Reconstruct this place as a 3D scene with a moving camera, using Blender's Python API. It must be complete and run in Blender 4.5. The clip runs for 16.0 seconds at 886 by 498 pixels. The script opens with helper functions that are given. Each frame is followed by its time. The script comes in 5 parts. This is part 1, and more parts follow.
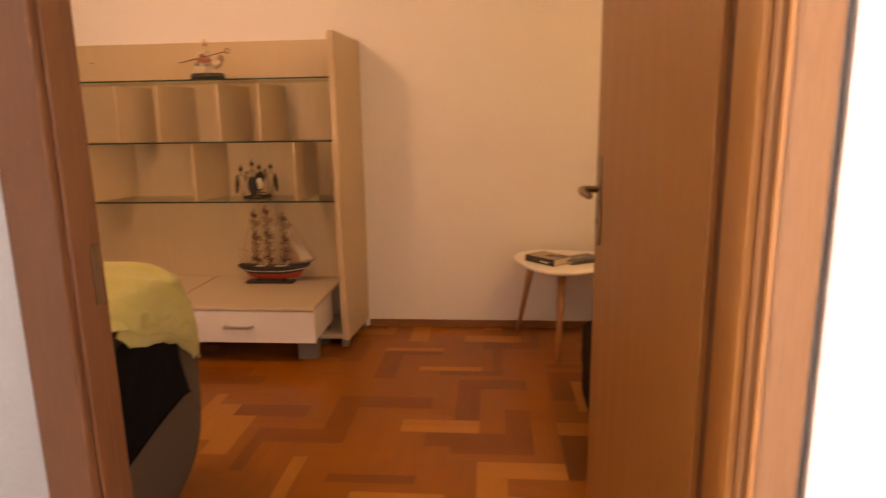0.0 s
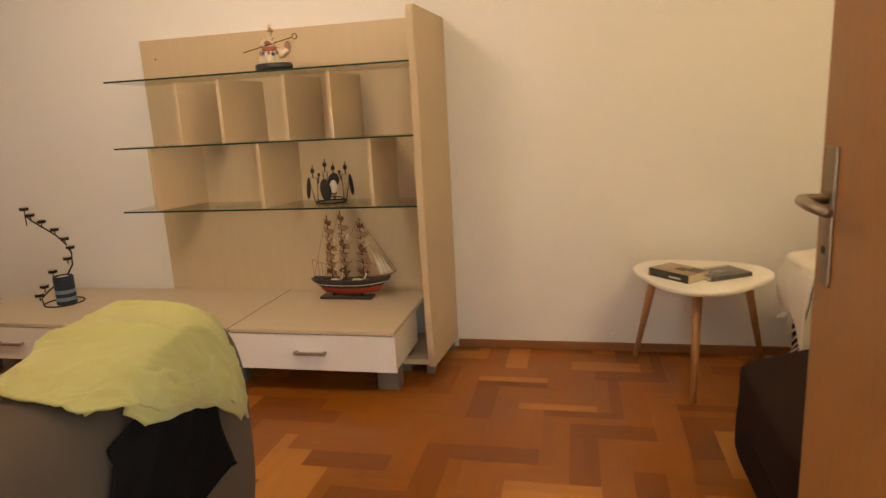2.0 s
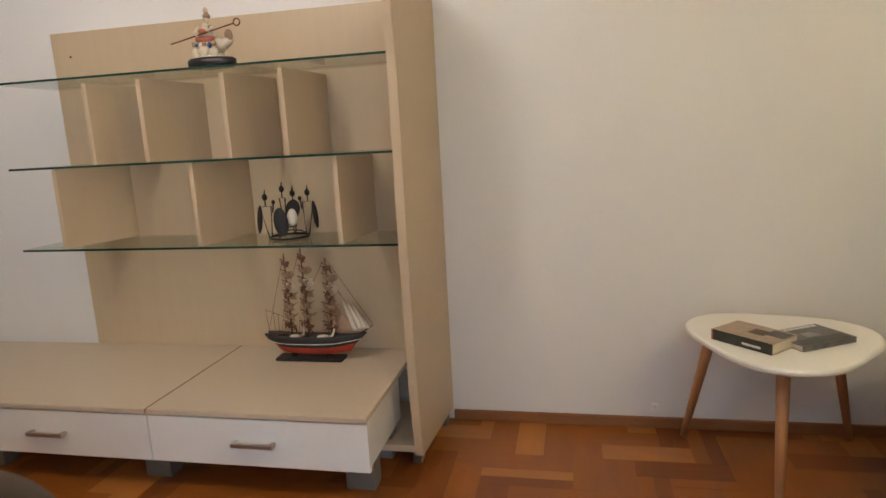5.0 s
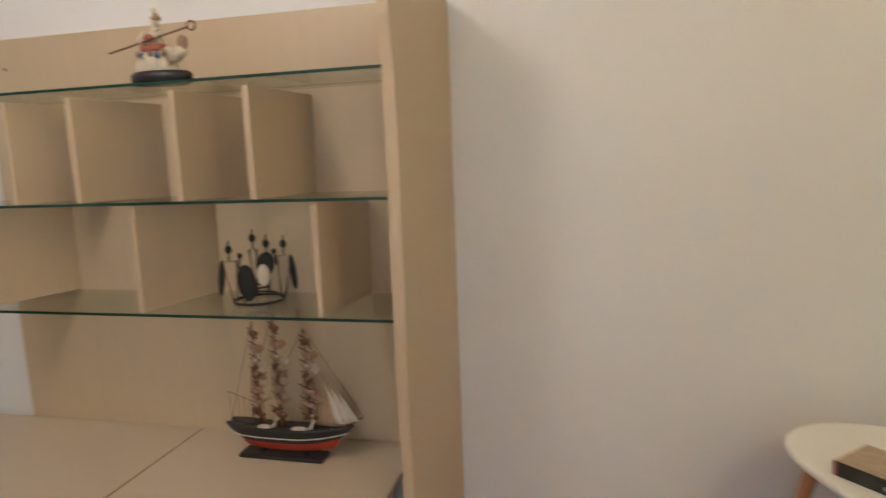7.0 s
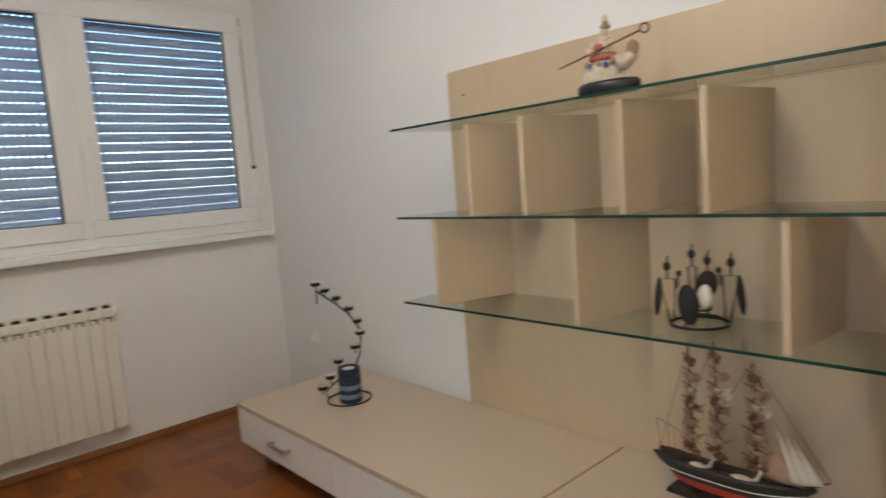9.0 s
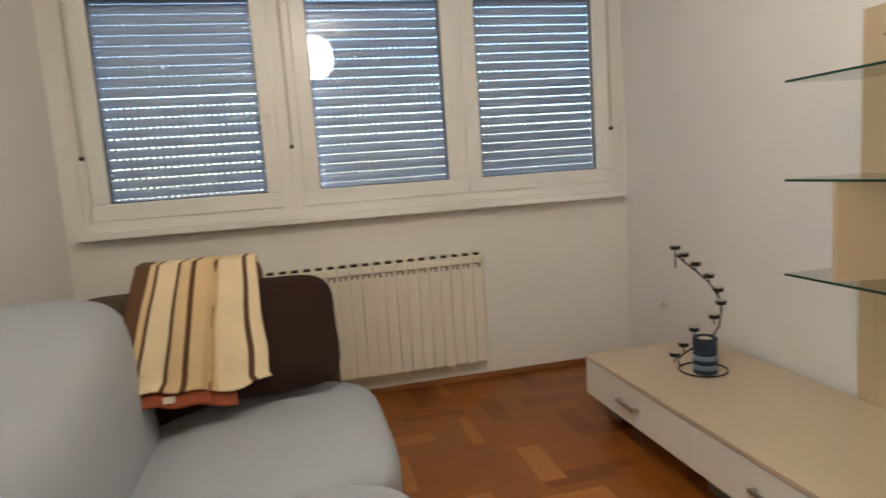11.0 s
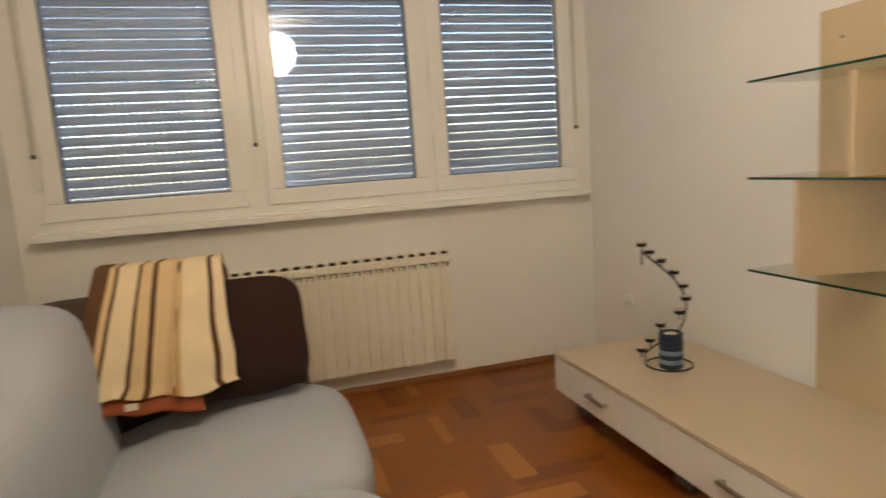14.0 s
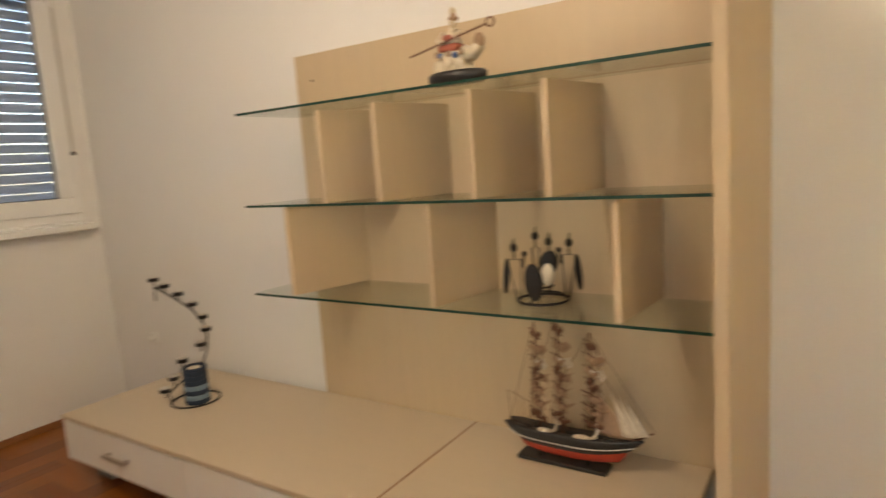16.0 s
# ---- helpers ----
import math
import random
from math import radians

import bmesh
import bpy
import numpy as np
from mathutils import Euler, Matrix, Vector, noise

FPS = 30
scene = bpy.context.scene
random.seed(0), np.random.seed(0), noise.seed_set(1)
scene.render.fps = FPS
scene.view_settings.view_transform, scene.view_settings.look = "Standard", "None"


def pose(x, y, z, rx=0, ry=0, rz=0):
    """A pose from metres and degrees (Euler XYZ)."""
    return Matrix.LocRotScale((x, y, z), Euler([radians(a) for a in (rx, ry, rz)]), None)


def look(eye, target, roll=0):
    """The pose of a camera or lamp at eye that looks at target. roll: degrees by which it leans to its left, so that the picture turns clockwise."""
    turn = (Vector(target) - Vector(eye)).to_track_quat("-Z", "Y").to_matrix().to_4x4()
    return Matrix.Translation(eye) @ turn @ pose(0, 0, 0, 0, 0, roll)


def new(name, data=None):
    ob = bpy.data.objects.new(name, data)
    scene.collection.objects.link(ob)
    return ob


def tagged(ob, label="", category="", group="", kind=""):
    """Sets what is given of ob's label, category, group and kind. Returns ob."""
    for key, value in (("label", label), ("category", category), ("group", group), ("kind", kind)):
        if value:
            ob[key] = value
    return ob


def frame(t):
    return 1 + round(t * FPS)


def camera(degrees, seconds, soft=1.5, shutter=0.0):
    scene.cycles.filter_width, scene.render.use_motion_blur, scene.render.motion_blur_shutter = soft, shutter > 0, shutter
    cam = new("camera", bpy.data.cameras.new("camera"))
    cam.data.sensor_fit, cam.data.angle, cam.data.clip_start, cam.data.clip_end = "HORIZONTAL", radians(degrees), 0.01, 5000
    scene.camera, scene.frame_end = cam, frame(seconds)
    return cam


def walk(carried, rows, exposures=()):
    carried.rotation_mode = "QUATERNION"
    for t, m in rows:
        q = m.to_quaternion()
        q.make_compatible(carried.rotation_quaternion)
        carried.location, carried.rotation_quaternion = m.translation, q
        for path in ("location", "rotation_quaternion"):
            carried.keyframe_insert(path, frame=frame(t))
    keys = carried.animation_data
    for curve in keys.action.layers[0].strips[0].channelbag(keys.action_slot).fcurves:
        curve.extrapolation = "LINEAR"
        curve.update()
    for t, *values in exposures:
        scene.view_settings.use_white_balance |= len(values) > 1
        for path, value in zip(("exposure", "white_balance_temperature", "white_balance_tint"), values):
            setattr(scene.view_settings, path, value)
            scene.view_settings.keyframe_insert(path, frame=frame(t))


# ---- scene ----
cam = camera(71.1, 16.0, soft=1.4, shutter=0.5)
PATH = [
    (0, (0.768, -3.643, 1.22), (0.605, -1.689, 0.826), -0.9),
    (0.5, (0.794, -3.566, 1.174), (0.404, -1.645, 0.775), -1.2),
    (1, (0.699, -3.368, 1.195), (0.348, -1.441, 0.793), -1.7),
    (1.5, (0.637, -3.273, 1.229), (0.27, -1.347, 0.833), -3.3),
    (2, (0.642, -3.124, 1.208), (0.213, -1.214, 0.799), -3.0),
    (2.5, (0.672, -2.974, 1.21), (0.152, -1.084, 0.815), -2.9),
    (3, (0.576, -2.868, 1.2), (0.11, -0.966, 0.796), -2.9),
    (5.5, (0.466, -2.261, 1.186), (0.091, -0.323, 0.864), -3.2),
    (6, (0.369, -2.099, 1.221), (0.286, -0.123, 0.929), -3.6),
    (6.5, (0.369, -2.013, 1.266), (0.224, -0.045, 0.939), -3.0),
    (7, (0.407, -1.863, 1.242), (-0.056, 0.06, 0.949), -2.2),
    (7.5, (0.377, -1.786, 1.262), (-0.415, 0.031, 0.998), -2.2),
    (8, (0.291, -1.767, 1.279), (-0.64, -0.019, 1.004), -4.5),
    (8.5, (0.235, -1.775, 1.283), (-0.978, -0.204, 1.035), -4.7),
    (9, (0.186, -1.814, 1.279), (-1.285, -0.477, 1.055), -4.4),
    (9.5, (0.153, -1.852, 1.27), (-1.469, -0.703, 1.048), -4.3),
    (10, (0.132, -1.896, 1.276), (-1.621, -0.963, 1.035), -4.0),
    (12.5, (0.146, -2.017, 1.237), (-1.839, -2.006, 0.993), -4.4),
    (13, (0.152, -2.021, 1.247), (-1.832, -1.999, 0.989), -4.4),
    (13.5, (0.117, -2.026, 1.271), (-1.851, -1.791, 1.0), -4.2),
    (14, (0.111, -1.994, 1.266), (-1.791, -1.439, 0.996), -4.0),
    (14.5, (0.123, -1.94, 1.259), (-1.666, -1.084, 0.998), -4.4),
    (15, (0.117, -1.93, 1.26), (-1.475, -0.747, 1.003), -4.5),
    (15.5, (0.148, -1.923, 1.269), (-1.237, -0.506, 0.994), -4.2),
    (16, (0.174, -1.847, 1.262), (-0.921, -0.197, 0.979), -4.0),
]
walk(cam, [(t, look(eye, target, roll)) for t, eye, target, roll in PATH],
     [(0.0, 1.85, 14500, 49), (0.5, 2.05, 14500, 49), (1.0, 2.3, 10800, 32), (1.5, 2.28, 9300, 21), (2.0, 2.25, 8200, 17), (3.0, 2.2, 6800, 13), (5.5, 2.18, 5750, 10), (7.0, 2.1, 5850, 10), (8.0, 2.32, 5700, 8), (9.0, 2.26, 5450, 6), (12.5, 2.26, 6550, 5), (14.5, 2.28, 6950, 8), (16.0, 2.36, 7100, 9)])

# ---------------------------------------------------------------- world and lights
world = bpy.data.worlds.new("world")
scene.world = world
world.use_nodes = True
wn = world.node_tree
sky = wn.nodes.new("ShaderNodeTexSky")
sky.sky_type, sky.sun_disc = "NISHITA", False
sky.sun_elevation, sky.sun_rotation = radians(35), radians(140)
wn.links.new(sky.outputs[0], wn.nodes["Background"].inputs[0])
wn.nodes["Background"].inputs[1].default_value = 0.15

LAMP_POWER = 6.1      # brightness of the glass globes
LAMP_COLOUR = (1.0, 0.81, 0.65)
LAMP_WARM = (1.0, 0.75, 0.39)

sun = new("sun", bpy.data.lights.new("sun", "SUN"))
sun.data.energy, sun.data.angle, sun.data.color = 2.0, radians(0.5), (1.0, 0.95, 0.88)
sun.matrix_world = look((0, 0, 20), (0.6, 0.8, 19.3))

hall_light = new("hall_window_light", bpy.data.lights.new("hall_window_light", "AREA"))
hall_light.data.shape, hall_light.data.size, hall_light.data.size_y = "RECTANGLE", 0.60, 1.25
hall_light.data.energy, hall_light.data.color, hall_light.data.spread = 27.0, (0.74, 0.87, 1.0), radians(60)
hall_light.matrix_world = look((-3.19, -4.25, 1.58), (1.2, -2.95, 1.4))

# ---------------------------------------------------------------- materials


def material(name, colour, rough=0.5, metal=0.0, vary=0.08, scale=6.0, fine=60.0, bump=0.0, stretch=(1, 1, 1), coat=0.0, per_object=0.0, sheen=0.0, spec=0.5):
    """A surface with variation at two scales in the object's own space."""
    m = bpy.data.materials.new(name)
    m.use_nodes = True
    n, l = m.node_tree.nodes, m.node_tree.links
    b = n["Principled BSDF"]
    tc, mp = n.new("ShaderNodeTexCoord"), n.new("ShaderNodeMapping")
    mp.inputs["Scale"].default_value = stretch
    l.new(tc.outputs["Object"], mp.inputs["Vector"])
    big, small = n.new("ShaderNodeTexNoise"), n.new("ShaderNodeTexNoise")
    big.inputs["Scale"].default_value, big.inputs["Detail"].default_value = scale, 4
    small.inputs["Scale"].default_value, small.inputs["Detail"].default_value = fine, 5
    place = mp
    if per_object:
        # each piece is cut from another part of the grain
        where, spread, shift = n.new("ShaderNodeObjectInfo"), n.new("ShaderNodeVectorMath"), n.new("ShaderNodeVectorMath")
        spread.operation, spread.inputs[0].default_value = "SCALE", (37.0, 23.0, 11.0)
        l.new(where.outputs["Random"], spread.inputs["Scale"])
        l.new(mp.outputs[0], shift.inputs[0])
        l.new(spread.outputs[0], shift.inputs[1])
        place = shift
    for t in (big, small):
        l.new(place.outputs[0], t.inputs["Vector"])
    add = n.new("ShaderNodeMath")
    add.operation = "ADD"
    l.new(big.outputs["Fac"], add.inputs[0])
    l.new(small.outputs["Fac"], add.inputs[1])
    last = add
    span = 0.0
    if per_object:
        info, mul, add2 = n.new("ShaderNodeObjectInfo"), n.new("ShaderNodeMath"), n.new("ShaderNodeMath")
        mul.operation, mul.inputs[1].default_value = "MULTIPLY", per_object
        add2.operation = "ADD"
        l.new(info.outputs["Random"], mul.inputs[0])
        l.new(mul.outputs[0], add2.inputs[0])
        l.new(add.outputs[0], add2.inputs[1])
        last, span = add2, per_object
    ramp = n.new("ShaderNodeMapRange")
    ramp.inputs["From Min"].default_value, ramp.inputs["From Max"].default_value = 0.65, 1.35 + span
    ramp.inputs["To Min"].default_value, ramp.inputs["To Max"].default_value = 1 - vary, 1 + vary
    l.new(last.outputs[0], ramp.inputs["Value"])
    mix = n.new("ShaderNodeVectorMath")
    mix.operation = "SCALE"
    mix.inputs[0].default_value = colour
    l.new(ramp.outputs[0], mix.inputs["Scale"])
    l.new(mix.outputs[0], b.inputs["Base Color"])
    b.inputs["Roughness"].default_value, b.inputs["Metallic"].default_value = rough, metal
    b.inputs["Specular IOR Level"].default_value = spec
    if coat:
        b.inputs["Coat Weight"].default_value, b.inputs["Coat Roughness"].default_value = coat, 0.15
    if sheen:
        b.inputs["Sheen Weight"].default_value = sheen
    rr = n.new("ShaderNodeMapRange")
    rr.inputs["From Min"].default_value, rr.inputs["From Max"].default_value = 0.3, 0.7
    rr.inputs["To Min"].default_value, rr.inputs["To Max"].default_value = max(rough - 0.06, 0.02), min(rough + 0.06, 1)
    l.new(big.outputs["Fac"], rr.inputs["Value"])
    l.new(rr.outputs[0], b.inputs["Roughness"])
    if bump:
        bm_ = n.new("ShaderNodeBump")
        bm_.inputs["Strength"].default_value, bm_.inputs["Distance"].default_value = 0.6, bump
        l.new(small.outputs["Fac"], bm_.inputs["Height"])
        l.new(bm_.outputs[0], b.inputs["Normal"])
    return m


def glass(name, colour=(1, 1, 1), rough=0.0):
    m = bpy.data.materials.new(name)
    m.use_nodes = True
    b = m.node_tree.nodes["Principled BSDF"]
    b.inputs["Base Color"].default_value = (*colour, 1)
    b.inputs["Transmission Weight"].default_value, b.inputs["Roughness"].default_value = 1.0, rough
    b.inputs["IOR"].default_value = 1.45
    return m


def float_glass(name, tint):
    """A thin pane: it lets most light straight through and mirrors the rest by its angle."""
    m = bpy.data.materials.new(name)
    m.use_nodes = True
    n, l = m.node_tree.nodes, m.node_tree.links
    n.remove(n["Principled BSDF"])
    clear, gloss, mix, fres = n.new("ShaderNodeBsdfTransparent"), n.new("ShaderNodeBsdfGlossy"), n.new("ShaderNodeMixShader"), n.new("ShaderNodeLayerWeight")
    clear.inputs["Color"].default_value = (*tint, 1)
    gloss.inputs["Roughness"].default_value = 0.02
    steep, least = n.new("ShaderNodeMath"), n.new("ShaderNodeMath")
    steep.operation, steep.inputs[1].default_value = "POWER", 5.0
    least.operation, least.inputs[1].default_value, least.inputs[2].default_value = "MULTIPLY_ADD", 0.7, 0.03
    l.new(fres.outputs["Facing"], steep.inputs[0])
    l.new(steep.outputs[0], least.inputs[0])
    l.new(least.outputs[0], mix.inputs[0])
    l.new(clear.outputs[0], mix.inputs[1])
    l.new(gloss.outputs[0], mix.inputs[2])
    l.new(mix.outputs[0], n["Material Output"].inputs["Surface"])
    return m


def glow(name, colour, strength):
    m = bpy.data.materials.new(name)
    m.use_nodes = True
    b = m.node_tree.nodes["Principled BSDF"]
    b.inputs["Base Color"].default_value = (0.8, 0.8, 0.78, 1)
    b.inputs["Emission Color"].default_value = (*colour, 1)
    b.inputs["Emission Strength"].default_value = strength
    return m


M_WALL = material("wall_paint", (0.80, 0.79, 0.765), 0.85, vary=0.025, scale=1.5, fine=140, bump=0.0006)
M_CEIL = material("ceiling_paint", (0.72, 0.72, 0.70), 0.9, vary=0.02, scale=1.0, fine=120)
M_HALL = material("hall_paint", (0.82, 0.83, 0.84), 0.85, vary=0.03, scale=2, fine=120, bump=0.0006)
# blue-grey hall paint, darkened because this wall gets less daylight
M_HALLSHADE = material("shaded_blue_hall_paint", (0.31, 0.38, 0.43), 0.85, vary=0.05, scale=2, fine=120, bump=0.0006)
M_MAPLE = material("maple_laminate", (0.57, 0.445, 0.29), 0.42, vary=0.035, scale=3.0, fine=30, stretch=(12, 12, 0.8), bump=0.0001)
M_MAPLE_FLAT = material("maple_laminate_top", (0.58, 0.48, 0.355), 0.38, vary=0.03, scale=3.0, fine=30, stretch=(0.8, 12, 12), bump=0.0001)
M_WHITE = material("white_laminate", (0.80, 0.79, 0.75), 0.35, vary=0.015, scale=4, fine=40)
M_DARKGAP = material("dark_recess", (0.02, 0.018, 0.015), 0.8, vary=0.1)
M_STEEL = material("brushed_steel", (0.55, 0.53, 0.50), 0.34, metal=1.0, vary=0.05, fine=90, stretch=(1, 8, 8))
M_ALU = material("grey_foot", (0.20, 0.19, 0.175), 0.5, metal=0.15, vary=0.06)
M_BRONZE = material("aged_bronze", (0.36, 0.29, 0.21), 0.38, metal=1.0, vary=0.12, scale=12, fine=90)
M_GLASS = float_glass("shelf_glass", (0.915, 0.945, 0.925))
M_GEDGE = material("green_glass_edge", (0.012, 0.05, 0.035), 0.15, vary=0.1)
M_PANE = glass("window_glass", (1, 1, 1))
M_PVC = material("white_pvc", (0.82, 0.82, 0.80), 0.32, vary=0.015, scale=3, fine=60)
M_RAD = material("radiator_enamel", (0.80, 0.76, 0.65), 0.35, vary=0.02, scale=3)
M_SLAT = material("shutter_slat", (0.23, 0.32, 0.50), 0.5, vary=0.08, scale=2, fine=40, stretch=(1, 0.3, 6), per_object=0.15)
M_SUBFLOOR = material("parquet_joint", (0.16, 0.052, 0.013), 0.7, vary=0.2)
M_BASE = material("baseboard_wood", (0.27, 0.115, 0.042), 0.45, vary=0.2, scale=3, fine=26, stretch=(1, 12, 12))
M_DOOR = material("door_veneer", (0.32, 0.14, 0.043), 0.42, vary=0.13, scale=2.2, fine=24, stretch=(9, 9, 0.7), bump=0.0002, coat=0.15)
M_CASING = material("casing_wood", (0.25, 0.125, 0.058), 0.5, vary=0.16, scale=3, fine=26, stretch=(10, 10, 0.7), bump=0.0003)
# lining wood again, darkened to carry the shade on the strike jamb
M_JAMBSHADE = material("shaded_jamb_veneer", (0.115, 0.044, 0.018), 0.45, vary=0.2, scale=2.5, fine=26, stretch=(9, 9, 0.7), bump=0.0002, coat=0.1)
M_CHAIR = material("chair_brown_fabric", (0.020, 0.0105, 0.009), 0.95, spec=0.10, vary=0.2, scale=5, fine=380, bump=0.0012)
M_BOOKGREY = material("grey_book_cover", (0.115, 0.11, 0.10), 0.35, vary=0.45, scale=18, fine=50)
M_TAUPE = material("taupe_fabric", (0.088, 0.066, 0.046), 0.95, spec=0.15, vary=0.10, scale=5, fine=420, bump=0.0012, sheen=0.04)
M_BROWN = material("dark_brown_fabric", (0.034, 0.0185, 0.0155), 0.95, spec=0.12, vary=0.16, scale=5, fine=380, bump=0.0012, sheen=0.03)
M_COVER = material("grey_stretch_cover", (0.39, 0.42, 0.47), 0.95, vary=0.05, scale=3, fine=500, bump=0.001, sheen=0.05)
M_YELLOW = material("lime_cotton", (0.41, 0.39, 0.135), 0.95, vary=0.08, scale=9, fine=330, bump=0.0016, sheen=0.2)
M_BLACK = material("black_cotton", (0.006, 0.006, 0.0065), 0.95, spec=0.1, vary=0.15, fine=300, bump=0.001)
M_CREAM = material("cream_wool", (0.72, 0.60, 0.40), 0.95, vary=0.08, scale=12, fine=260, bump=0.002)
M_TAN = material("tan_wool", (0.62, 0.46, 0.26), 0.95, vary=0.08, scale=12, fine=260, bump=0.002)
M_STRIPE = material("dark_wool_stripe", (0.10, 0.045, 0.02), 0.95, vary=0.12, scale=12, fine=260, bump=0.002)
M_RUST = material("rust_wool", (0.30, 0.075, 0.03), 0.95, vary=0.12, scale=12, fine=260, bump=0.002)
M_THROW = material("white_throw", (0.74, 0.70, 0.62), 0.95, vary=0.06, scale=14, fine=240, bump=0.003, sheen=0.2)
M_TABLE = material("white_lacquer", (0.82, 0.80, 0.74), 0.42, vary=0.015, scale=3)
M_LEG = material("beech_leg", (0.44, 0.22, 0.095), 0.45, vary=0.12, scale=4, fine=30, stretch=(14, 14, 1))
M_IRON = material("black_iron", (0.022, 0.019, 0.017), 0.5, metal=0.4, vary=0.2, fine=90)
M_IVORY = material("ivory_wax", (0.78, 0.72, 0.60), 0.5, vary=0.05)
M_BLUE = material("blue_wax", (0.012, 0.028, 0.058), 0.6, vary=0.15, fine=80)
M_BLUEPALE = material("pale_blue_wax", (0.17, 0.25, 0.33), 0.45, vary=0.15, fine=80)
M_CUP = material("cup_tin", (0.66, 0.64, 0.60), 0.3, metal=0.9, vary=0.05)
M_HULLRED = material("red_hull", (0.42, 0.045, 0.022), 0.5, vary=0.12)
M_HULLBLACK = material("black_hull", (0.018, 0.016, 0.015), 0.42, vary=0.15)
M_MAST = material("brown_mast", (0.14, 0.055, 0.025), 0.6, vary=0.2)
M_SAIL = material("parchment_sail", (0.66, 0.58, 0.46), 0.85, vary=0.1, fine=120)
M_SAILTAN = material("tan_sail", (0.38, 0.25, 0.16), 0.85, vary=0.15, fine=120)
M_PORCELAIN = material("painted_porcelain", (0.60, 0.52, 0.38), 0.3, vary=0.12, scale=30, fine=120)
M_PAINTRED = material("red_paint", (0.42, 0.125, 0.075), 0.4, vary=0.1)
M_PAINTBLUE = material("blue_paint", (0.06, 0.12, 0.30), 0.4, vary=0.1)
M_PAPER = material("book_pages", (0.68, 0.60, 0.46), 0.85, vary=0.06, fine=200, stretch=(1, 1, 30))
M_BOOKTAN = material("tan_book_cover", (0.40, 0.30, 0.20), 0.4, vary=0.25, scale=14, fine=40)
M_BOOKDARK = material("dark_book_cover", (0.035, 0.036, 0.030), 0.35, vary=0.5, scale=18, fine=50)
M_INKWHITE = material("white_ink", (0.72, 0.70, 0.66), 0.5, vary=0.03)
M_INKGREY = material("grey_ink", (0.30, 0.29, 0.27), 0.5, vary=0.3, scale=40)
M_SKINTONE = material("printed_brown_patch", (0.09, 0.055, 0.035), 0.5, vary=0.5, scale=40)
M_STRAP = material("grey_strap", (0.56, 0.54, 0.50), 0.8, vary=0.1)
M_GLOBE = glow("opal_globe", LAMP_COLOUR, LAMP_POWER)
M_GLOBE_DIM = glow("opal_globe_small", LAMP_WARM, LAMP_POWER * 2.2)
M_BRICK = material("outdoor_ground", (0.10, 0.11, 0.07), 0.9, vary=0.2)

# ---------------------------------------------------------------- mesh helpers


def mesh_object(name, bm, mat, smooth=False):
    me = bpy.data.meshes.new(name)
    bmesh.ops.recalc_face_normals(bm, faces=bm.faces)
    bm.to_mesh(me)
    bm.free()
    for m in (mat if isinstance(mat, (list, tuple)) else [mat]):
        me.materials.append(m)
    if smooth:
        for p in me.polygons:
            p.use_smooth = True
    return new(name, me)


def thing(name, label, category, at=(0, 0, 0), group="", kind=""):
    e = new(name)
    e.empty_display_size = 0.05
    e.location = at
    return tagged(e, label, category, group, kind)


def part(name, bm, mat, parent, label="", smooth=False):
    """One mesh under a thing; its geometry is given in world metres."""
    ob = mesh_object(name, bm, mat, smooth)
    ob.parent = parent
    if parent.parent is None:
        ob.matrix_parent_inverse = Matrix.Translation(-parent.location)
    return tagged(ob, label)


def solo(name, bm, mat, label, category, kind="", group="", smooth=False):
    return tagged(mesh_object(name, bm, mat, smooth), label, category, group, kind)


def box(bm, x0, x1, y0, y1, z0, z1, bevel=0.0, seg=2, m=None, index=0):
    r = bmesh.ops.create_cube(bm, size=1.0)
    vs = r["verts"]
    for v in vs:
        v.co = Vector((x0 + (v.co.x + 0.5) * (x1 - x0), y0 + (v.co.y + 0.5) * (y1 - y0), z0 + (v.co.z + 0.5) * (z1 - z0)))
    faces = {f for v in vs for f in v.link_faces}
    for f in faces:
        f.material_index = index
    if bevel:
        es = list({e for f in faces for e in f.edges})
        r2 = bmesh.ops.bevel(bm, geom=es, offset=bevel, segments=seg, affect="EDGES", profile=0.5)
        vs = list({v for f in r2["faces"] for v in f.verts} | {v for v in vs if v.is_valid})
        for f in r2["faces"]:
            f.material_index = index
    if m is not None:
        bmesh.ops.transform(bm, matrix=m, verts=vs)
    return vs


def boxed(*a, **k):
    bm = bmesh.new()
    box(bm, *a, **k)
    return bm


def tube(bm, pts, r, n=8, index=0, close=False):
    """A round rod along points; r is one radius or one for each point."""
    pts = [Vector(p) for p in pts]
    rs = r if isinstance(r, (list, tuple)) else [r] * len(pts)
    rings = []
    for i, p in enumerate(pts):
        a = pts[i - 1] if (i or close) else p
        b = pts[(i + 1) % len(pts)] if (i < len(pts) - 1 or close) else p
        d = (b - a).normalized()
        u = d.cross(Vector((0, 0, 1)))
        if u.length < 1e-3:
            u = Vector((1, 0, 0))
        u.normalize()
        w = d.cross(u)
        rings.append([bm.verts.new(p + rs[i] * (math.cos(k * math.tau / n) * u + math.sin(k * math.tau / n) * w)) for k in range(n)])
    pairs = list(zip(rings, rings[1:])) + ([(rings[-1], rings[0])] if close else [])
    for a, b in pairs:
        for k in range(n):
            f = bm.faces.new((a[k], a[(k + 1) % n], b[(k + 1) % n], b[k]))
            f.material_index = index
    if not close:
        for ring in (rings[0], rings[-1]):
            f = bm.faces.new(ring)
            f.material_index = index


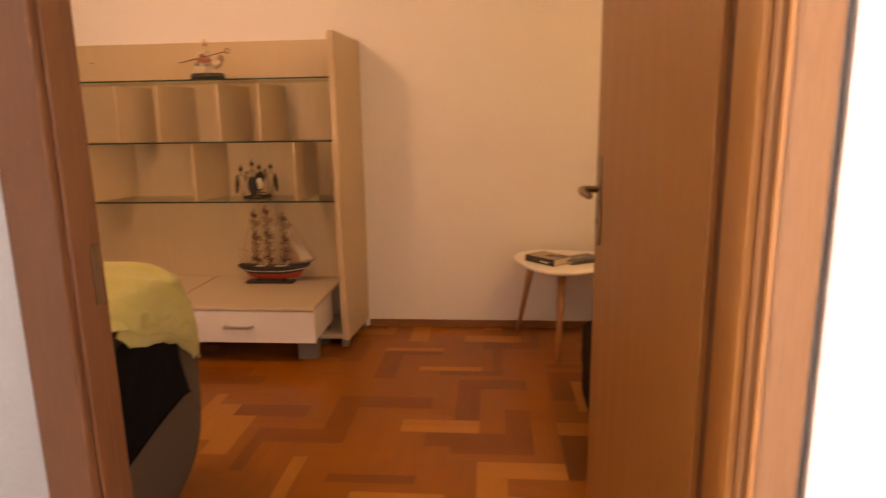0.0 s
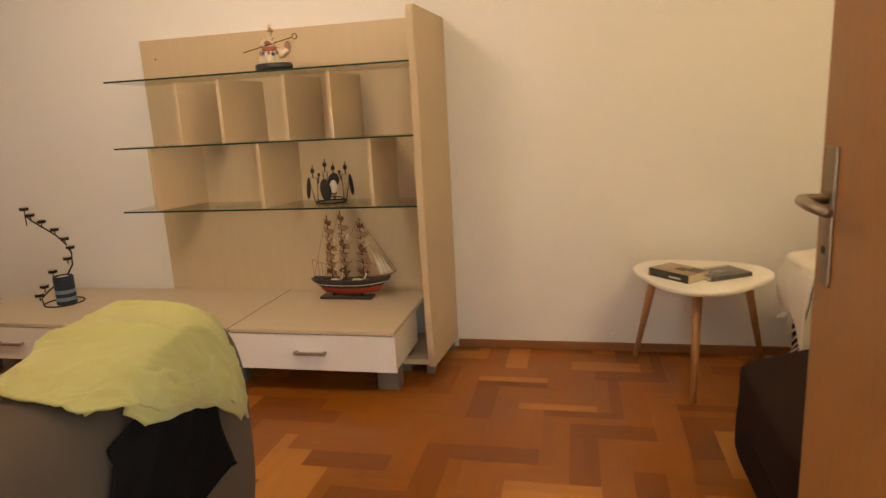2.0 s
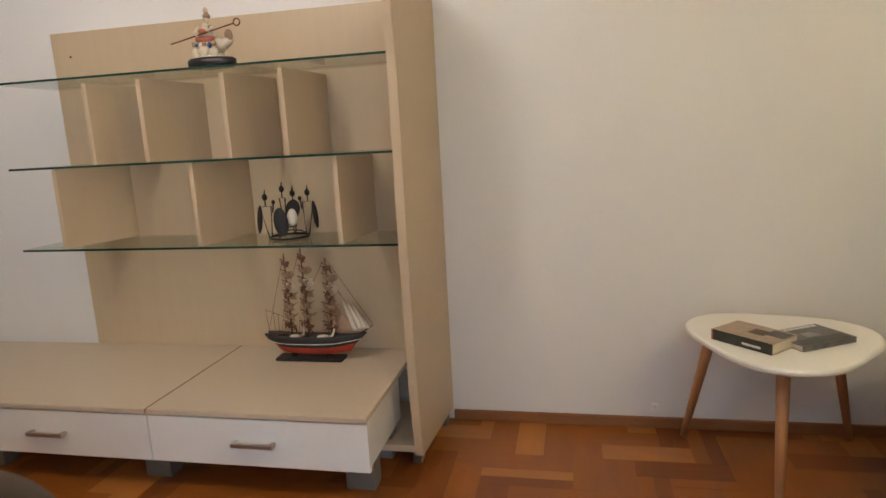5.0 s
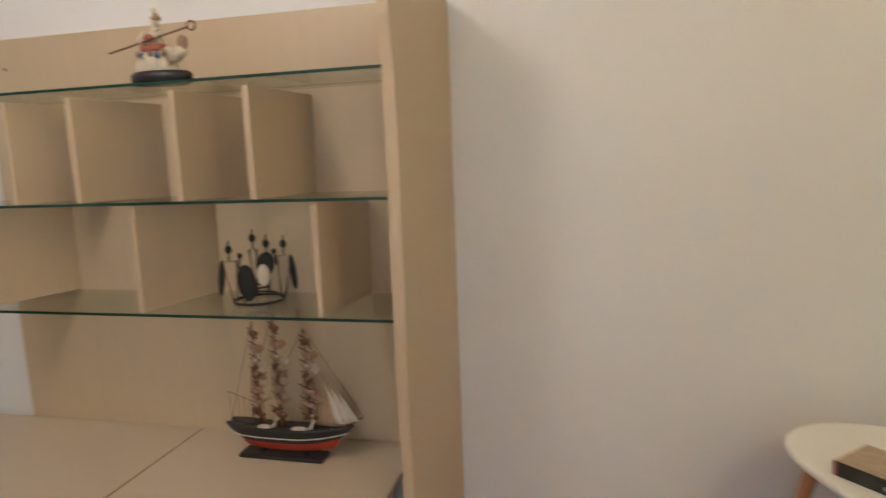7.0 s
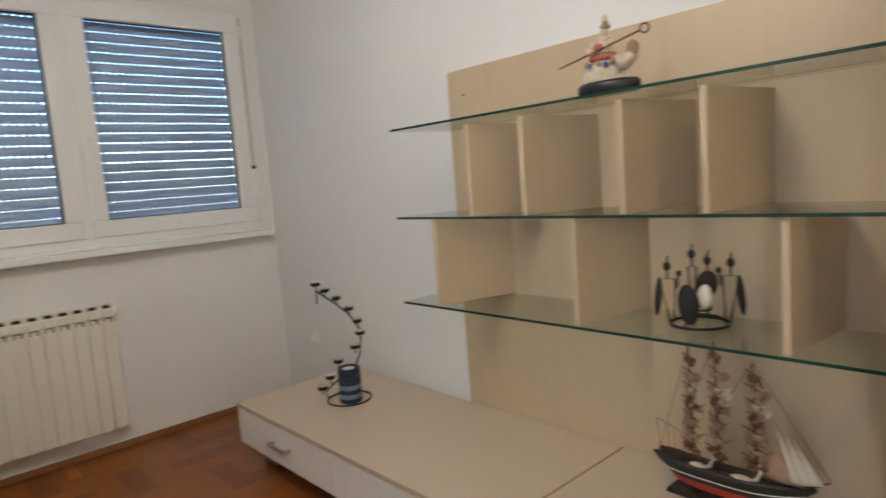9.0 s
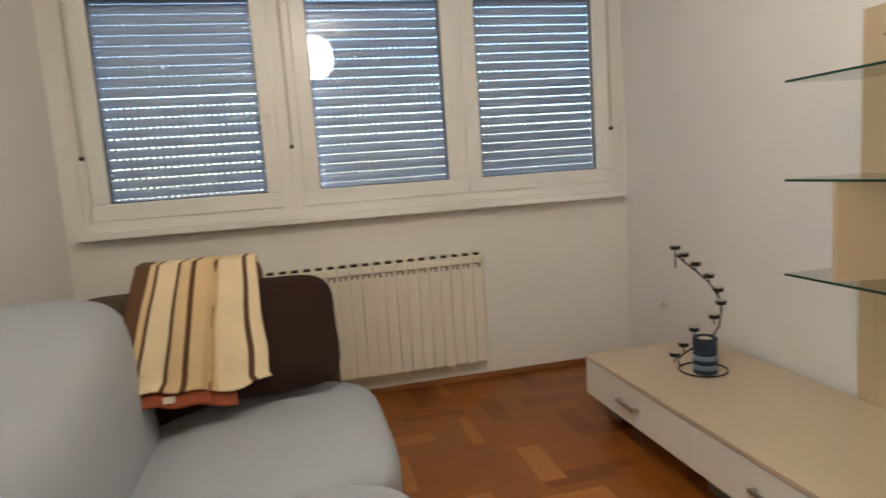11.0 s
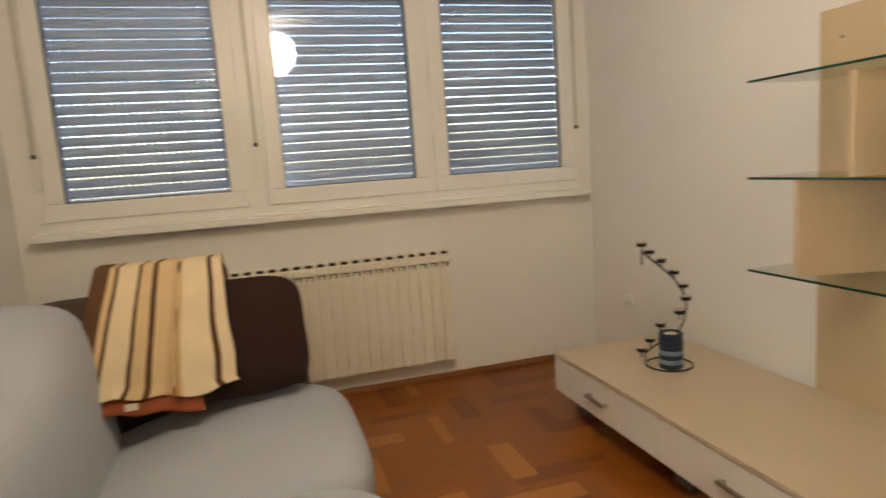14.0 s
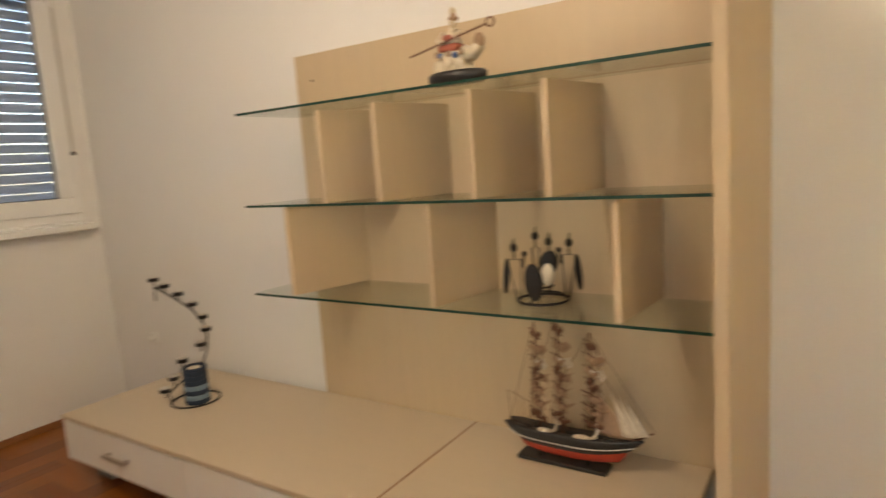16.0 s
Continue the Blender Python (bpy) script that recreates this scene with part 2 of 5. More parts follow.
def lathe(bm, profile, at, n=20, index=0, sx=1.0, sy=1.0):
    """Turns (radius, height) pairs round an upright axis."""
    rings = [[bm.verts.new((at[0] + sx * r * math.cos(k * math.tau / n), at[1] + sy * r * math.sin(k * math.tau / n), at[2] + z)) for k in range(n)] for r, z in profile]
    for a, b in zip(rings, rings[1:]):
        for k in range(n):
            bm.faces.new((a[k], a[(k + 1) % n], b[(k + 1) % n], b[k])).material_index = index
    for ring in (rings[0], rings[-1]):
        bm.faces.new(ring).material_index = index


def ball(bm, at, rx, ry, rz, index=0, u=12, v=8, m=None):
    r = bmesh.ops.create_uvsphere(bm, u_segments=u, v_segments=v, radius=1.0)
    for q in r["verts"]:
        q.co = Vector((q.co.x * rx, q.co.y * ry, q.co.z * rz))
        if m is not None:
            q.co = m @ q.co
        q.co += Vector(at)
        for f in q.link_faces:
            f.material_index = index


def soft(x0, x1, y0, y1, z0, z1, power=5.0, cuts=22, wobble=0.006, freq=3.0, shape=None):
    """A padded block: a superellipsoid skin with gentle lumps."""
    bm = bmesh.new()
    bmesh.ops.create_cube(bm, size=2.0)
    bmesh.ops.subdivide_edges(bm, edges=bm.edges, cuts=cuts, use_grid_fill=True)
    c, h = Vector(((x0 + x1) / 2, (y0 + y1) / 2, (z0 + z1) / 2)), Vector(((x1 - x0) / 2, (y1 - y0) / 2, (z1 - z0) / 2))
    for v in bm.verts:
        n = (abs(v.co.x) ** power + abs(v.co.y) ** power + abs(v.co.z) ** power) ** (1 / power)
        q = v.co / n
        p = Vector((c.x + q.x * h.x, c.y + q.y * h.y, c.z + q.z * h.z))
        d = Vector((q.x, q.y, q.z)).normalized()
        p += d * wobble * noise.noise(p * freq) * 2
        v.co = shape(p) if shape else p
    return bm


def sheet(bm, rows, thick=0.004, index=lambda i, j: 0):
    """A cloth from a grid of points, with a back side and closed edges."""
    ni, nj = len(rows), len(rows[0])
    top = [[bm.verts.new(p) for p in r] for r in rows]
    bm.normal_update()
    low = []
    for i in range(ni):
        lr = []
        for j in range(nj):
            a = Vector(rows[min(i + 1, ni - 1)][j]) - Vector(rows[max(i - 1, 0)][j])
            b = Vector(rows[i][min(j + 1, nj - 1)]) - Vector(rows[i][max(j - 1, 0)])
            n = a.cross(b)
            n = n.normalized() if n.length > 1e-9 else Vector((0, 0, 1))
            lr.append(bm.verts.new(Vector(rows[i][j]) - n * thick))
        low.append(lr)
    for i in range(ni - 1):
        for j in range(nj - 1):
            for g, flip in ((top, False), (low, True)):
                q = [g[i][j], g[i + 1][j], g[i + 1][j + 1], g[i][j + 1]]
                f = bm.faces.new(q[::-1] if flip else q)
                f.material_index, f.smooth = index(i, j), True
    for i in range(ni - 1):
        for j in (0, nj - 1):
            bm.faces.new((top[i][j], top[i + 1][j], low[i + 1][j], low[i][j])).material_index = index(i, min(j, nj - 2))
    for j in range(nj - 1):
        for i in (0, ni - 1):
            bm.faces.new((top[i][j], top[i][j + 1], low[i][j + 1], low[i][j])).material_index = index(min(i, ni - 2), j)


# ---------------------------------------------------------------- the setting
WX = -3.34            # window wall, inner face
RX = 2.45             # wall beyond the armchair
SY = -3.12            # wall behind the sofa
DY0, DY1 = -2.88, -2.74   # door wall, hall side and room side
CEIL = 2.60
DL = -2.80            # room face of the wall stub beside the strike jamb
OX0, OX1, OZ = 0.197, 1.087, 2.03   # door opening
WY0, WY1, WZ0, WZ1 = -3.03, -0.085, 1.06, 2.33  # window opening


def structure(name, bm, mat, label, smooth=False):
    return tagged(mesh_object(name, bm, mat, smooth), label, name.split("_")[0], kind="structure")


structure("subfloor", boxed(WX - 0.2, RX + 0.2, -5.3, 0.2, -0.12, -0.0022), M_SUBFLOOR, "dark joints between the parquet staves")
structure("ceiling", boxed(WX - 0.2, RX + 0.2, -5.3, 0.2, CEIL, CEIL + 0.12), M_CEIL, "plain white painted ceiling of the room")
structure("wall_north", boxed(WX - 0.25, RX + 0.2, 0.0, 0.4, -0.1, CEIL), M_WALL, "off-white painted wall behind the shelf unit")
structure("wall_east", boxed(RX, RX + 0.3, -5.2, 0.0, -0.1, CEIL), M_WALL, "off-white painted wall beside the armchair")
bm = bmesh.new()
box(bm, WX - 0.25, WX, SY - 0.15, 0.0, -0.1, WZ0)
box(bm, WX - 0.25, WX, SY - 0.15, 0.0, WZ1, CEIL)
box(bm, WX - 0.25, WX, SY - 0.15, WY0, WZ0, WZ1)
box(bm, WX - 0.25, WX, WY1, 0.0, WZ0, WZ1)
structure("wall_west", bm, M_WALL, "off-white painted wall with the wide window")
structure("wall_sofa", boxed(WX - 0.0, -0.10, SY - 0.15, SY, -0.1, CEIL), M_WALL, "cream painted wall behind the sofa")
structure("wall_return", boxed(-0.10, 0.0, SY - 0.15, DL, -0.1, CEIL), M_WALL, "short painted wall return beside the doorway")
bm = bmesh.new()
box(bm, 0.0, OX0 - 0.072, DY0, DL, -0.1, CEIL)
box(bm, OX1 + 0.03, RX, DY0, DY1, -0.1, CEIL)
box(bm, OX0 - 0.072, OX1 + 0.03, DY0, DL, OZ + 0.03, CEIL)
structure("wall_south", bm, M_HALLSHADE, "blue-grey painted wall with the open doorway, darkened for shade")
bm = bmesh.new()
HX = -3.18
box(bm, HX - 0.15, HX, -5.2, -4.57, -0.1, CEIL)
box(bm, HX - 0.15, HX, -3.935, SY - 0.15, -0.1, CEIL)
box(bm, HX - 0.15, HX, -4.57, -3.935, -0.1, 0.93)
box(bm, HX - 0.15, HX, -4.57, -3.935, 2.22, CEIL)
structure("wall_hall_side", bm, M_HALL, "white painted hallway wall with a window opening")
structure("wall_hall_right", boxed(1.165, 1.31, -5.05, DY0 - 0.002, -0.1, CEIL), M_HALL, "bright white hallway wall beside the door casing")
structure("wall_hall_end", boxed(HX - 0.15, RX, -5.2, -5.05, -0.1, CEIL), M_HALL, "white painted end wall of the hallway")

# baseboards
structure("baseboard_north", boxed(0.005, RX - 0.002, -0.016, -0.002, 0.0, 0.045, bevel=0.004), M_BASE, "brown wooden baseboard along the shelf wall")
structure("baseboard_west", boxed(WX + 0.002, WX + 0.016, -3.1, -0.02, 0.0, 0.035, bevel=0.004), M_BASE, "brown wooden baseboard under the window")

# door lining and casings
lining = thing("door_lining", "varnished brown wooden door lining with casings round the doorway", "door frame", (OX0, DY0, 0), kind="structure")
for x0, x1, y1, mat in ((OX0 - 0.070, OX0, DL, M_JAMBSHADE), (OX1, OX1 + 0.028, DY1, M_CASING)):
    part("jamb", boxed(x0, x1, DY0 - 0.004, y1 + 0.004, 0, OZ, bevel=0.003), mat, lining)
part("head_jamb", boxed(OX0 - 0.070, OX1 + 0.028, DY0 - 0.004, DL + 0.004, OZ, OZ + 0.028, bevel=0.003), M_CASING, lining)
for y0, y1 in ((DY0 - 0.020, DY0 - 0.004), (DY1 + 0.004, DY1 + 0.018)):
    part("casing", boxed(OX1 + 0.008, OX1 + 0.066, y0, y1, 0, OZ + 0.075, bevel=0.005), M_CASING, lining)
    part("casing", boxed(OX0 - 0.008, OX1 + 0.008, min(y0, DL + 0.004), min(y1, DL + 0.018), OZ + 0.029, OZ + 0.075, bevel=0.005), M_CASING, lining)
part("stop_bead", boxed(OX0, OX0 + 0.006, DY0 + 0.01, DL - 0.030, 0, OZ, bevel=0.003), M_JAMBSHADE, lining)
part("stop_bead", boxed(OX1 - 0.012, OX1, DY0 + 0.01, DY1 - 0.045, 0, OZ, bevel=0.003), M_DOOR, lining)
# dark strip painted in for the shadow gap at the hinge side
part("rebate", boxed(OX1 - 0.003, OX1 + 0.002, DY1 - 0.044, DY1 + 0.002, 0, OZ, bevel=0.001), M_JAMBSHADE, lining, "rebate of the hinge jamb with its shadow in the colour")
part("bead", boxed(OX1 + 0.003, OX1 + 0.010, DY0 - 0.0235, DY0 - 0.0205, 0, OZ, bevel=0.001), M_DOOR, lining, "thin raised bead along the casing")
part("strike_plate", boxed(OX0 + 0.0005, OX0 + 0.003, DL - 0.024, DL - 0.006, 0.97, 1.06, bevel=0.0008), M_BRONZE, lining, "worn metal strike plate")

# the open door
HINGE = Vector((1.073, -2.745, 0))
swing = math.atan2(1.040 - 1.073, -1.975 + 2.745)  # lean of the leaf away from square
leaf_pose = Matrix.Translation(HINGE) @ Matrix.Rotation(-swing, 4, "Z")
door = thing("door_1", "open brown veneered door leaf with a long bronze handle plate", "door", HINGE, kind="structure")
LEN = 0.775
bm = boxed(0, 0.038, 0.004, LEN, 0.012, 2.01, bevel=0.003, m=leaf_pose)
part("leaf", bm, M_DOOR, door)
HY = LEN - 0.045
for side in (-1, 1):
    xf = 0.0 if side < 0 else 0.038
    bm = bmesh.new()
    box(bm, min(xf, xf + side * 0.006), max(xf, xf + side * 0.006), HY - 0.02, HY + 0.02, 0.905, 1.135, bevel=0.0025, m=leaf_pose)
    plate = part("handle_plate", bm, M_BRONZE, door, "long aged bronze handle plate")
    bm = bmesh.new()
    pts = [(xf + side * 0.004, HY, 1.05), (xf + side * 0.035, HY, 1.05), (xf + side * 0.048, HY - 0.012, 1.05), (xf + side * 0.052, HY - 0.05, 1.048), (xf + side * 0.050, HY - 0.115, 1.045)]
    tube(bm, [leaf_pose @ Vector(p) for p in pts], [0.009, 0.009, 0.0105, 0.010, 0.008], 10)
    part("lever", bm, M_BRONZE, door, "bent metal lever handle", smooth=True)
    bm = bmesh.new()
    tube(bm, [leaf_pose @ Vector((xf + side * 0.004, HY, 0.965)), leaf_pose @ Vector((xf + side * 0.0075, HY, 0.965))], 0.007, 12)
    part("keyhole", bm, M_DARKGAP, door)
bm = boxed(0.008, 0.030, LEN - 0.001, LEN + 0.0015, 0.93, 1.15, m=leaf_pose)
part("lock_face", bm, M_STEEL, door, "narrow steel lock face")
for z in (0.25, 1.78):
    bm = bmesh.new()
    tube(bm, [HINGE + Vector((0.004, -0.004, z)), HINGE + Vector((0.004, -0.004, z + 0.09))], 0.007, 10)
    part("hinge", bm, M_BRONZE, door, smooth=True)

# ---------------------------------------------------------------- window
PX = -3.36            # plane of the panes
panes = ((-2.894, -2.121), (-1.841, -1.114), (-0.917, -0.194))
PZ0, PZ1 = 1.20, 2.21
window = thing("window_1", "wide white plastic window with three sashes and closed shutters behind", "window", (WX, -1.5, WZ0), kind="structure")
FX0, FX1 = PX - 0.035, PX + 0.020
bm = bmesh.new()
box(bm, FX0, FX1, WY0, WY1, WZ0, 1.128, bevel=0.004)
box(bm, FX0, FX1, WY0, WY1, 2.282, WZ1, bevel=0.004)
for y0, y1 in ((WY0, -2.966), (-2.050, -1.912), (-0.122, WY1)):
    box(bm, FX0, FX1, y0, y1, 1.120, 2.290, bevel=0.004)
box(bm, FX0, FX1, -1.042, -0.989, 1.120, 2.290, bevel=0.004)
part("window_frame", bm, M_PVC, window)
for k, (y0, y1) in enumerate(panes):
    bm = bmesh.new()
    s0, s1, o0, o1 = y0, y1, y0 - 0.085, y1 + 0.085
    a, b = PX - 0.03, PX + 0.038
    box(bm, a, b, o0, o1, 1.115, PZ0, bevel=0.006)
    box(bm, a, b, o0, o1, PZ1, 2.295, bevel=0.006)
    box(bm, a, b, o0, s0, PZ0, PZ1, bevel=0.006)
    box(bm, a, b, s1, o1, PZ0, PZ1, bevel=0.006)
    sash = part("sash", bm, M_PVC, window)
    bm = bmesh.new()
    g = 0.004
    for q in ((s0, s0 + g, PZ0, PZ1), (s1 - g, s1, PZ0, PZ1), (s0 + g, s1 - g, PZ0, PZ0 + g), (s0 + g, s1 - g, PZ1 - g, PZ1)):
        box(bm, PX - 0.004, PX + 0.012, *q)
    part("gasket", bm, M_DARKGAP, sash, "black rubber gasket")
    pane = part("pane", boxed(PX - 0.012, PX - 0.008, s0 - 0.01, s1 + 0.01, PZ0 - 0.01, PZ1 + 0.01), M_PANE, sash)
    pane.visible_shadow = False
    hy = (y1 + 0.04) if k < 2 else (y0 - 0.045)
    bm = bmesh.new()
    box(bm, b, b + 0.008, hy - 0.014, hy + 0.014, 1.575, 1.64, bevel=0.003)
    tube(bm, [(b + 0.006, hy, 1.61), (b + 0.035, hy, 1.61), (b + 0.042, hy, 1.60), (b + 0.042, hy, 1.50)], [0.008, 0.008, 0.009, 0.007], 8)
    part("window_handle", bm, M_PVC, sash, "white plastic handle")
    for z in (1.15, 2.22):
        part("hinge_cap", boxed(b - 0.004, b + 0.010, (o0 if k != 2 else o1) - 0.009, (o0 if k != 2 else o1) + 0.009, z - 0.035, z + 0.035, bevel=0.003), M_PVC, sash)
bm = bmesh.new()
box(bm, WX - 0.02, -3.247, -3.043, -0.047, 1.025, 1.0595, bevel=0.005)
box(bm, FX1, WX + 0.034, -3.03, -0.085, 1.0595, 1.074, bevel=0.003)
part("window_sill", bm, M_PVC, window, "white painted window sill")

for y in (-2.997, -1.972, -0.098):
    strap = thing("shutter_strap", "grey shutter strap with a white winder beside the sash", "strap", (WX, y, 1.3), group="shutter straps")
    x = FX1 + 0.014
    part("strap_band", boxed(x, x + 0.002, y - 0.008, y + 0.008, 1.43, 2.30), M_STRAP, strap)
    part("clip", boxed(x - 0.004, x + 0.010, y - 0.011, y + 0.011, 1.425, 1.445, bevel=0.002), M_IRON, strap, "small black clip")
    part("winder", boxed(FX1, x + 0.008, y - 0.014, y + 0.014, 1.27, 1.425, bevel=0.003), M_PVC, strap, "white plastic winder")

# roller shutters: slats hung on narrow links, with daylight slots between
PITCH, SLOT = 0.0525, 0.0078


def slat_mesh(width, slot):
    """One curved hollow slat with the row of links below it that leaves the daylight slots."""
    bm = bmesh.new()
    n = 6
    height = PITCH - slot
    prof = [(0.0065 * math.sin(math.pi * i / n) ** 0.8, i / n * height) for i in range(n + 1)]
    for back in (0.0, 0.006):
        rows_ = [[bm.verts.new((x - back, y, z)) for y in (-width / 2, width / 2)] for x, z in prof]
        for a, b in zip(rows_, rows_[1:]):
            bm.faces.new((a[0], a[1], b[1], b[0]) if not back else (b[0], b[1], a[1], a[0]))
    count = int(width / 0.0325)
    for i in range(count + 1):
        y = -width / 2 + i * width / count
        box(bm, -0.005, -0.001, y - 0.0092, y + 0.0092, -slot, 0.0)
    me = bpy.data.meshes.new("slat")
    bm.to_mesh(me)
    bm.free()
    me.materials.append(M_SLAT)
    return me


for k, (y0, y1) in enumerate(panes):
    w = y1 - y0 + 0.16
    shutter = thing("roller_shutter", "closed grey-blue roller shutter with rows of daylight slots", "shutter", (PX - 0.11, (y0 + y1) / 2, 1.10), group="window shutters")
    full, tight = slat_mesh(w, SLOT), slat_mesh(w, SLOT * 0.62)
    lift = (0.0, 0.012, 0.02)[k]
    z, row = 1.115 + lift, 0
    while z < 2.33:
        squeezed = row < 6 if k else row > 11      # weight closes the slots of the lower slats
        s = new("slat", tight if squeezed else full)
        s.parent = shutter
        s.location = (0, 0, z - 1.10)
        z += PITCH
        row += 1
    part("bottom_bar", boxed(PX - 0.118, PX - 0.102, y0 - 0.08, y1 + 0.08, 1.075 + lift, 1.115 + lift - SLOT, bevel=0.002), M_SLAT, shutter)
    for y in (y0 - 0.085, y1 + 0.065):
        part("guide_rail", boxed(PX - 0.13, PX - 0.09, y, y + 0.02, 1.06, 2.33), M_PVC, shutter)

# outdoors
structure("ground", boxed(-60, WX - 0.26, -60, 60, -3.1, -3.0), M_BRICK, "dull ground far below outside the window")

# ---------------------------------------------------------------- radiator
rad = thing("radiator", "cream enamelled ribbed radiator with slotted top below the window", "radiator", (WX + 0.05, -1.6, 0.1))
RP = 0.0635
RY1 = -0.975
section = bmesh.new()
box(section, -0.012, 0.0, -RP / 2 + 0.0010, RP / 2 - 0.0010, 0.026, 0.580, bevel=0.003)
box(section, -0.080, -0.012, -0.012, 0.012, 0.01, 0.60, bevel=0.002)
section_me = bpy.data.meshes.new("section")
section.to_mesh(section_me)
section.free()
section_me.materials.append(M_RAD)
head = bmesh.new()
box(head, -0.075, 0.010, -RP / 2, RP / 2, 0.606, 0.652, bevel=0.010, seg=3)
for a, b in ((-RP / 2 + 0.0005, -RP / 2 + 0.013), (RP / 2 - 0.013, RP / 2 - 0.0005)):
    box(head, -0.06, 0.002, a, b, 0.575, 0.612, bevel=0.002)
    box(head, -0.07, -0.002, a, b, 0.645, 0.668, bevel=0.002)
box(head, -0.078, -0.066, -RP / 2, RP / 2, 0.650, 0.670, bevel=0.002)
# near-black fillers give the slots above and below the head their shade
box(head, -0.060, -0.014, -RP / 2 + 0.010, RP / 2 - 0.010, 0.575, 0.607, index=1)
box(head, -0.060, -0.012, -RP / 2 + 0.010, RP / 2 - 0.010, 0.650, 0.662, index=1)
head_me = bpy.data.meshes.new("head")
head.to_mesh(head_me)
head.free()
head_me.materials.append(M_RAD)
head_me.materials.append(M_DARKGAP)
for i in range(24):
    for name, me in (("section", section_me), ("top_grille", head_me)):
        s = new(name, me)
        s.parent = rad
        s.location = (-3.252 - (WX + 0.05), RY1 - RP * (i + 0.5) + 1.6, 0.108 - 0.1)
bm = bmesh.new()
tube(bm, [(-3.285, RY1 - 1.52, 0.745), (-3.285, RY1 + 0.004, 0.745)], 0.018, 12)
tube(bm, [(-3.285, RY1 - 1.52, 0.145), (-3.285, RY1 + 0.004, 0.145)], 0.018, 12)
part("header_pipe", bm, M_RAD, rad, smooth=True)
bm = bmesh.new()
tube(bm, [(-3.285, RY1, 0.745), (-3.285, RY1 + 0.014, 0.745), (-3.285, RY1 + 0.02, 0.745)], [0.02, 0.02, 0.012], 12)
part("plug", bm, M_PVC, rad, smooth=True)
bm = bmesh.new()
tube(bm, [(-3.268, RY1 - 1.524, 0.737), (-3.268, RY1 + 0.006, 0.737), (-3.268, RY1 + 0.014, 0.737)], [0.0225, 0.0225, 0.014], 16)
part("top_tube", bm, M_RAD, rad, "rounded header tube along the top", smooth=True)
part("back_panel", boxed(-3.325, -3.318, RY1 - 1.52, RY1, 0.10, 0.72), M_RAD, rad)
for y in (RY1 - 0.2, RY1 - 1.2):
    part("bracket", boxed(WX, -3.262, y - 0.01, y + 0.01, 0.10, 0.13), M_RAD, rad)

# ---------------------------------------------------------------- wall unit with glass shelves
unit = thing("wall_unit", "light maple wall panel with three glass shelves and upright dividers", "shelf unit", (-0.85, -0.02, 0.3))
part("back_board", boxed(-1.682, -0.032, -0.022, -0.002, 0.300, 1.705, bevel=0.0015), M_MAPLE, unit)
bm = bmesh.new()
prof = [(0.052, 0.415), (0.32, 0.437), (0.80, 0.447), (1.25, 0.438), (1.45, 0.440), (1.57, 0.455), (1.66, 0.452), (1.692, 0.440)]
left, right = [], []
for z, d in prof:
    lean = d / 0.435
    left.append(((-0.031, -0.001, z), (-0.031 - 0.036 * lean, -d, z)))
    right.append(((0.0, -0.001, z), (-0.035 * lean, -d - 0.002, z)))
grid = [[bm.verts.new(p) for p in (l[0], l[1], r[1], r[0])] for l, r in zip(left, right)]
for a, b in zip(grid, grid[1:]):
    for k in range(4):
        bm.faces.new((a[k], a[(k + 1) % 4], b[(k + 1) % 4], b[k]))
bm.faces.new(grid[0])
bm.faces.new(grid[-1])
bmesh.ops.bevel(bm, geom=[e for e in bm.edges if abs(e.verts[0].co.z - e.verts[1].co.z) > 0.02], offset=0.002, segments=2, affect="EDGES")
part("side_panel", bm, M_MAPLE, unit, "tall side panel with a maple edge")
part("base_plate", boxed(-0.30, -0.034, -0.40, -0.025, 0.054, 0.080, bevel=0.002), M_MAPLE_FLAT, unit)
part("foot", boxed(-0.085, -0.05, -0.38, -0.32, 0.0, 0.053, bevel=0.003), M_ALU, unit)
part("foot", boxed(-0.060, -0.015, -0.08, -0.02, 0.0, 0.053, bevel=0.003), M_ALU, unit)
GY = -0.345
GLASS_Z = (0.817, 1.143, 1.472)
for z in GLASS_Z:
    part("glass_shelf", boxed(-1.674, -0.068, GY, -0.030, z - 0.004, z + 0.004, bevel=0.0008), M_GLASS, unit, "clear glass shelf with a green edge")
    bm = bmesh.new()
    box(bm, -1.674, -0.068, GY - 0.0012, GY - 0.0002, z - 0.0042, z + 0.0042)
    part("glass_edge", bm, M_GEDGE, unit, "dark green polished glass edge")
part("seam_strip", boxed(-1.66, -0.070, -0.0245, -0.0225, 1.4765, 1.4805, bevel=0.0005), M_BASE, unit, "thin brown seam behind the top shelf")


def divider(x, z0, z1):
    """An upright board between two shelves, set slightly askew towards the back."""
    dx = 0.030 + 0.050 * (-x - 0.30)
    bm = bmesh.new()
    for v in box(bm, x - 0.009, x + 0.009, -0.334, -0.0225, z0, z1, bevel=0.0012):
        v.co.x += dx * (v.co.y + 0.334) / 0.31
    part("divider", bm, M_MAPLE, unit)


for x in (-1.288, -1.056, -0.715, -0.488):
    divider(x, 1.1475, 1.4515)
for x in (-1.481, -0.882, -0.313):
    divider(x, 0.8215, 1.1385)
for x, z in ((-1.595, 1.604), (-0.12, 1.604)):
    bm = bmesh.new()
    tube(bm, [(x, -0.0215, z), (x, -0.0235, z)], 0.005, 10)
    part("screw_hole", bm, M_DARKGAP, unit)

# ---------------------------------------------------------------- low drawer units
UY, UT = -0.675, 0.317


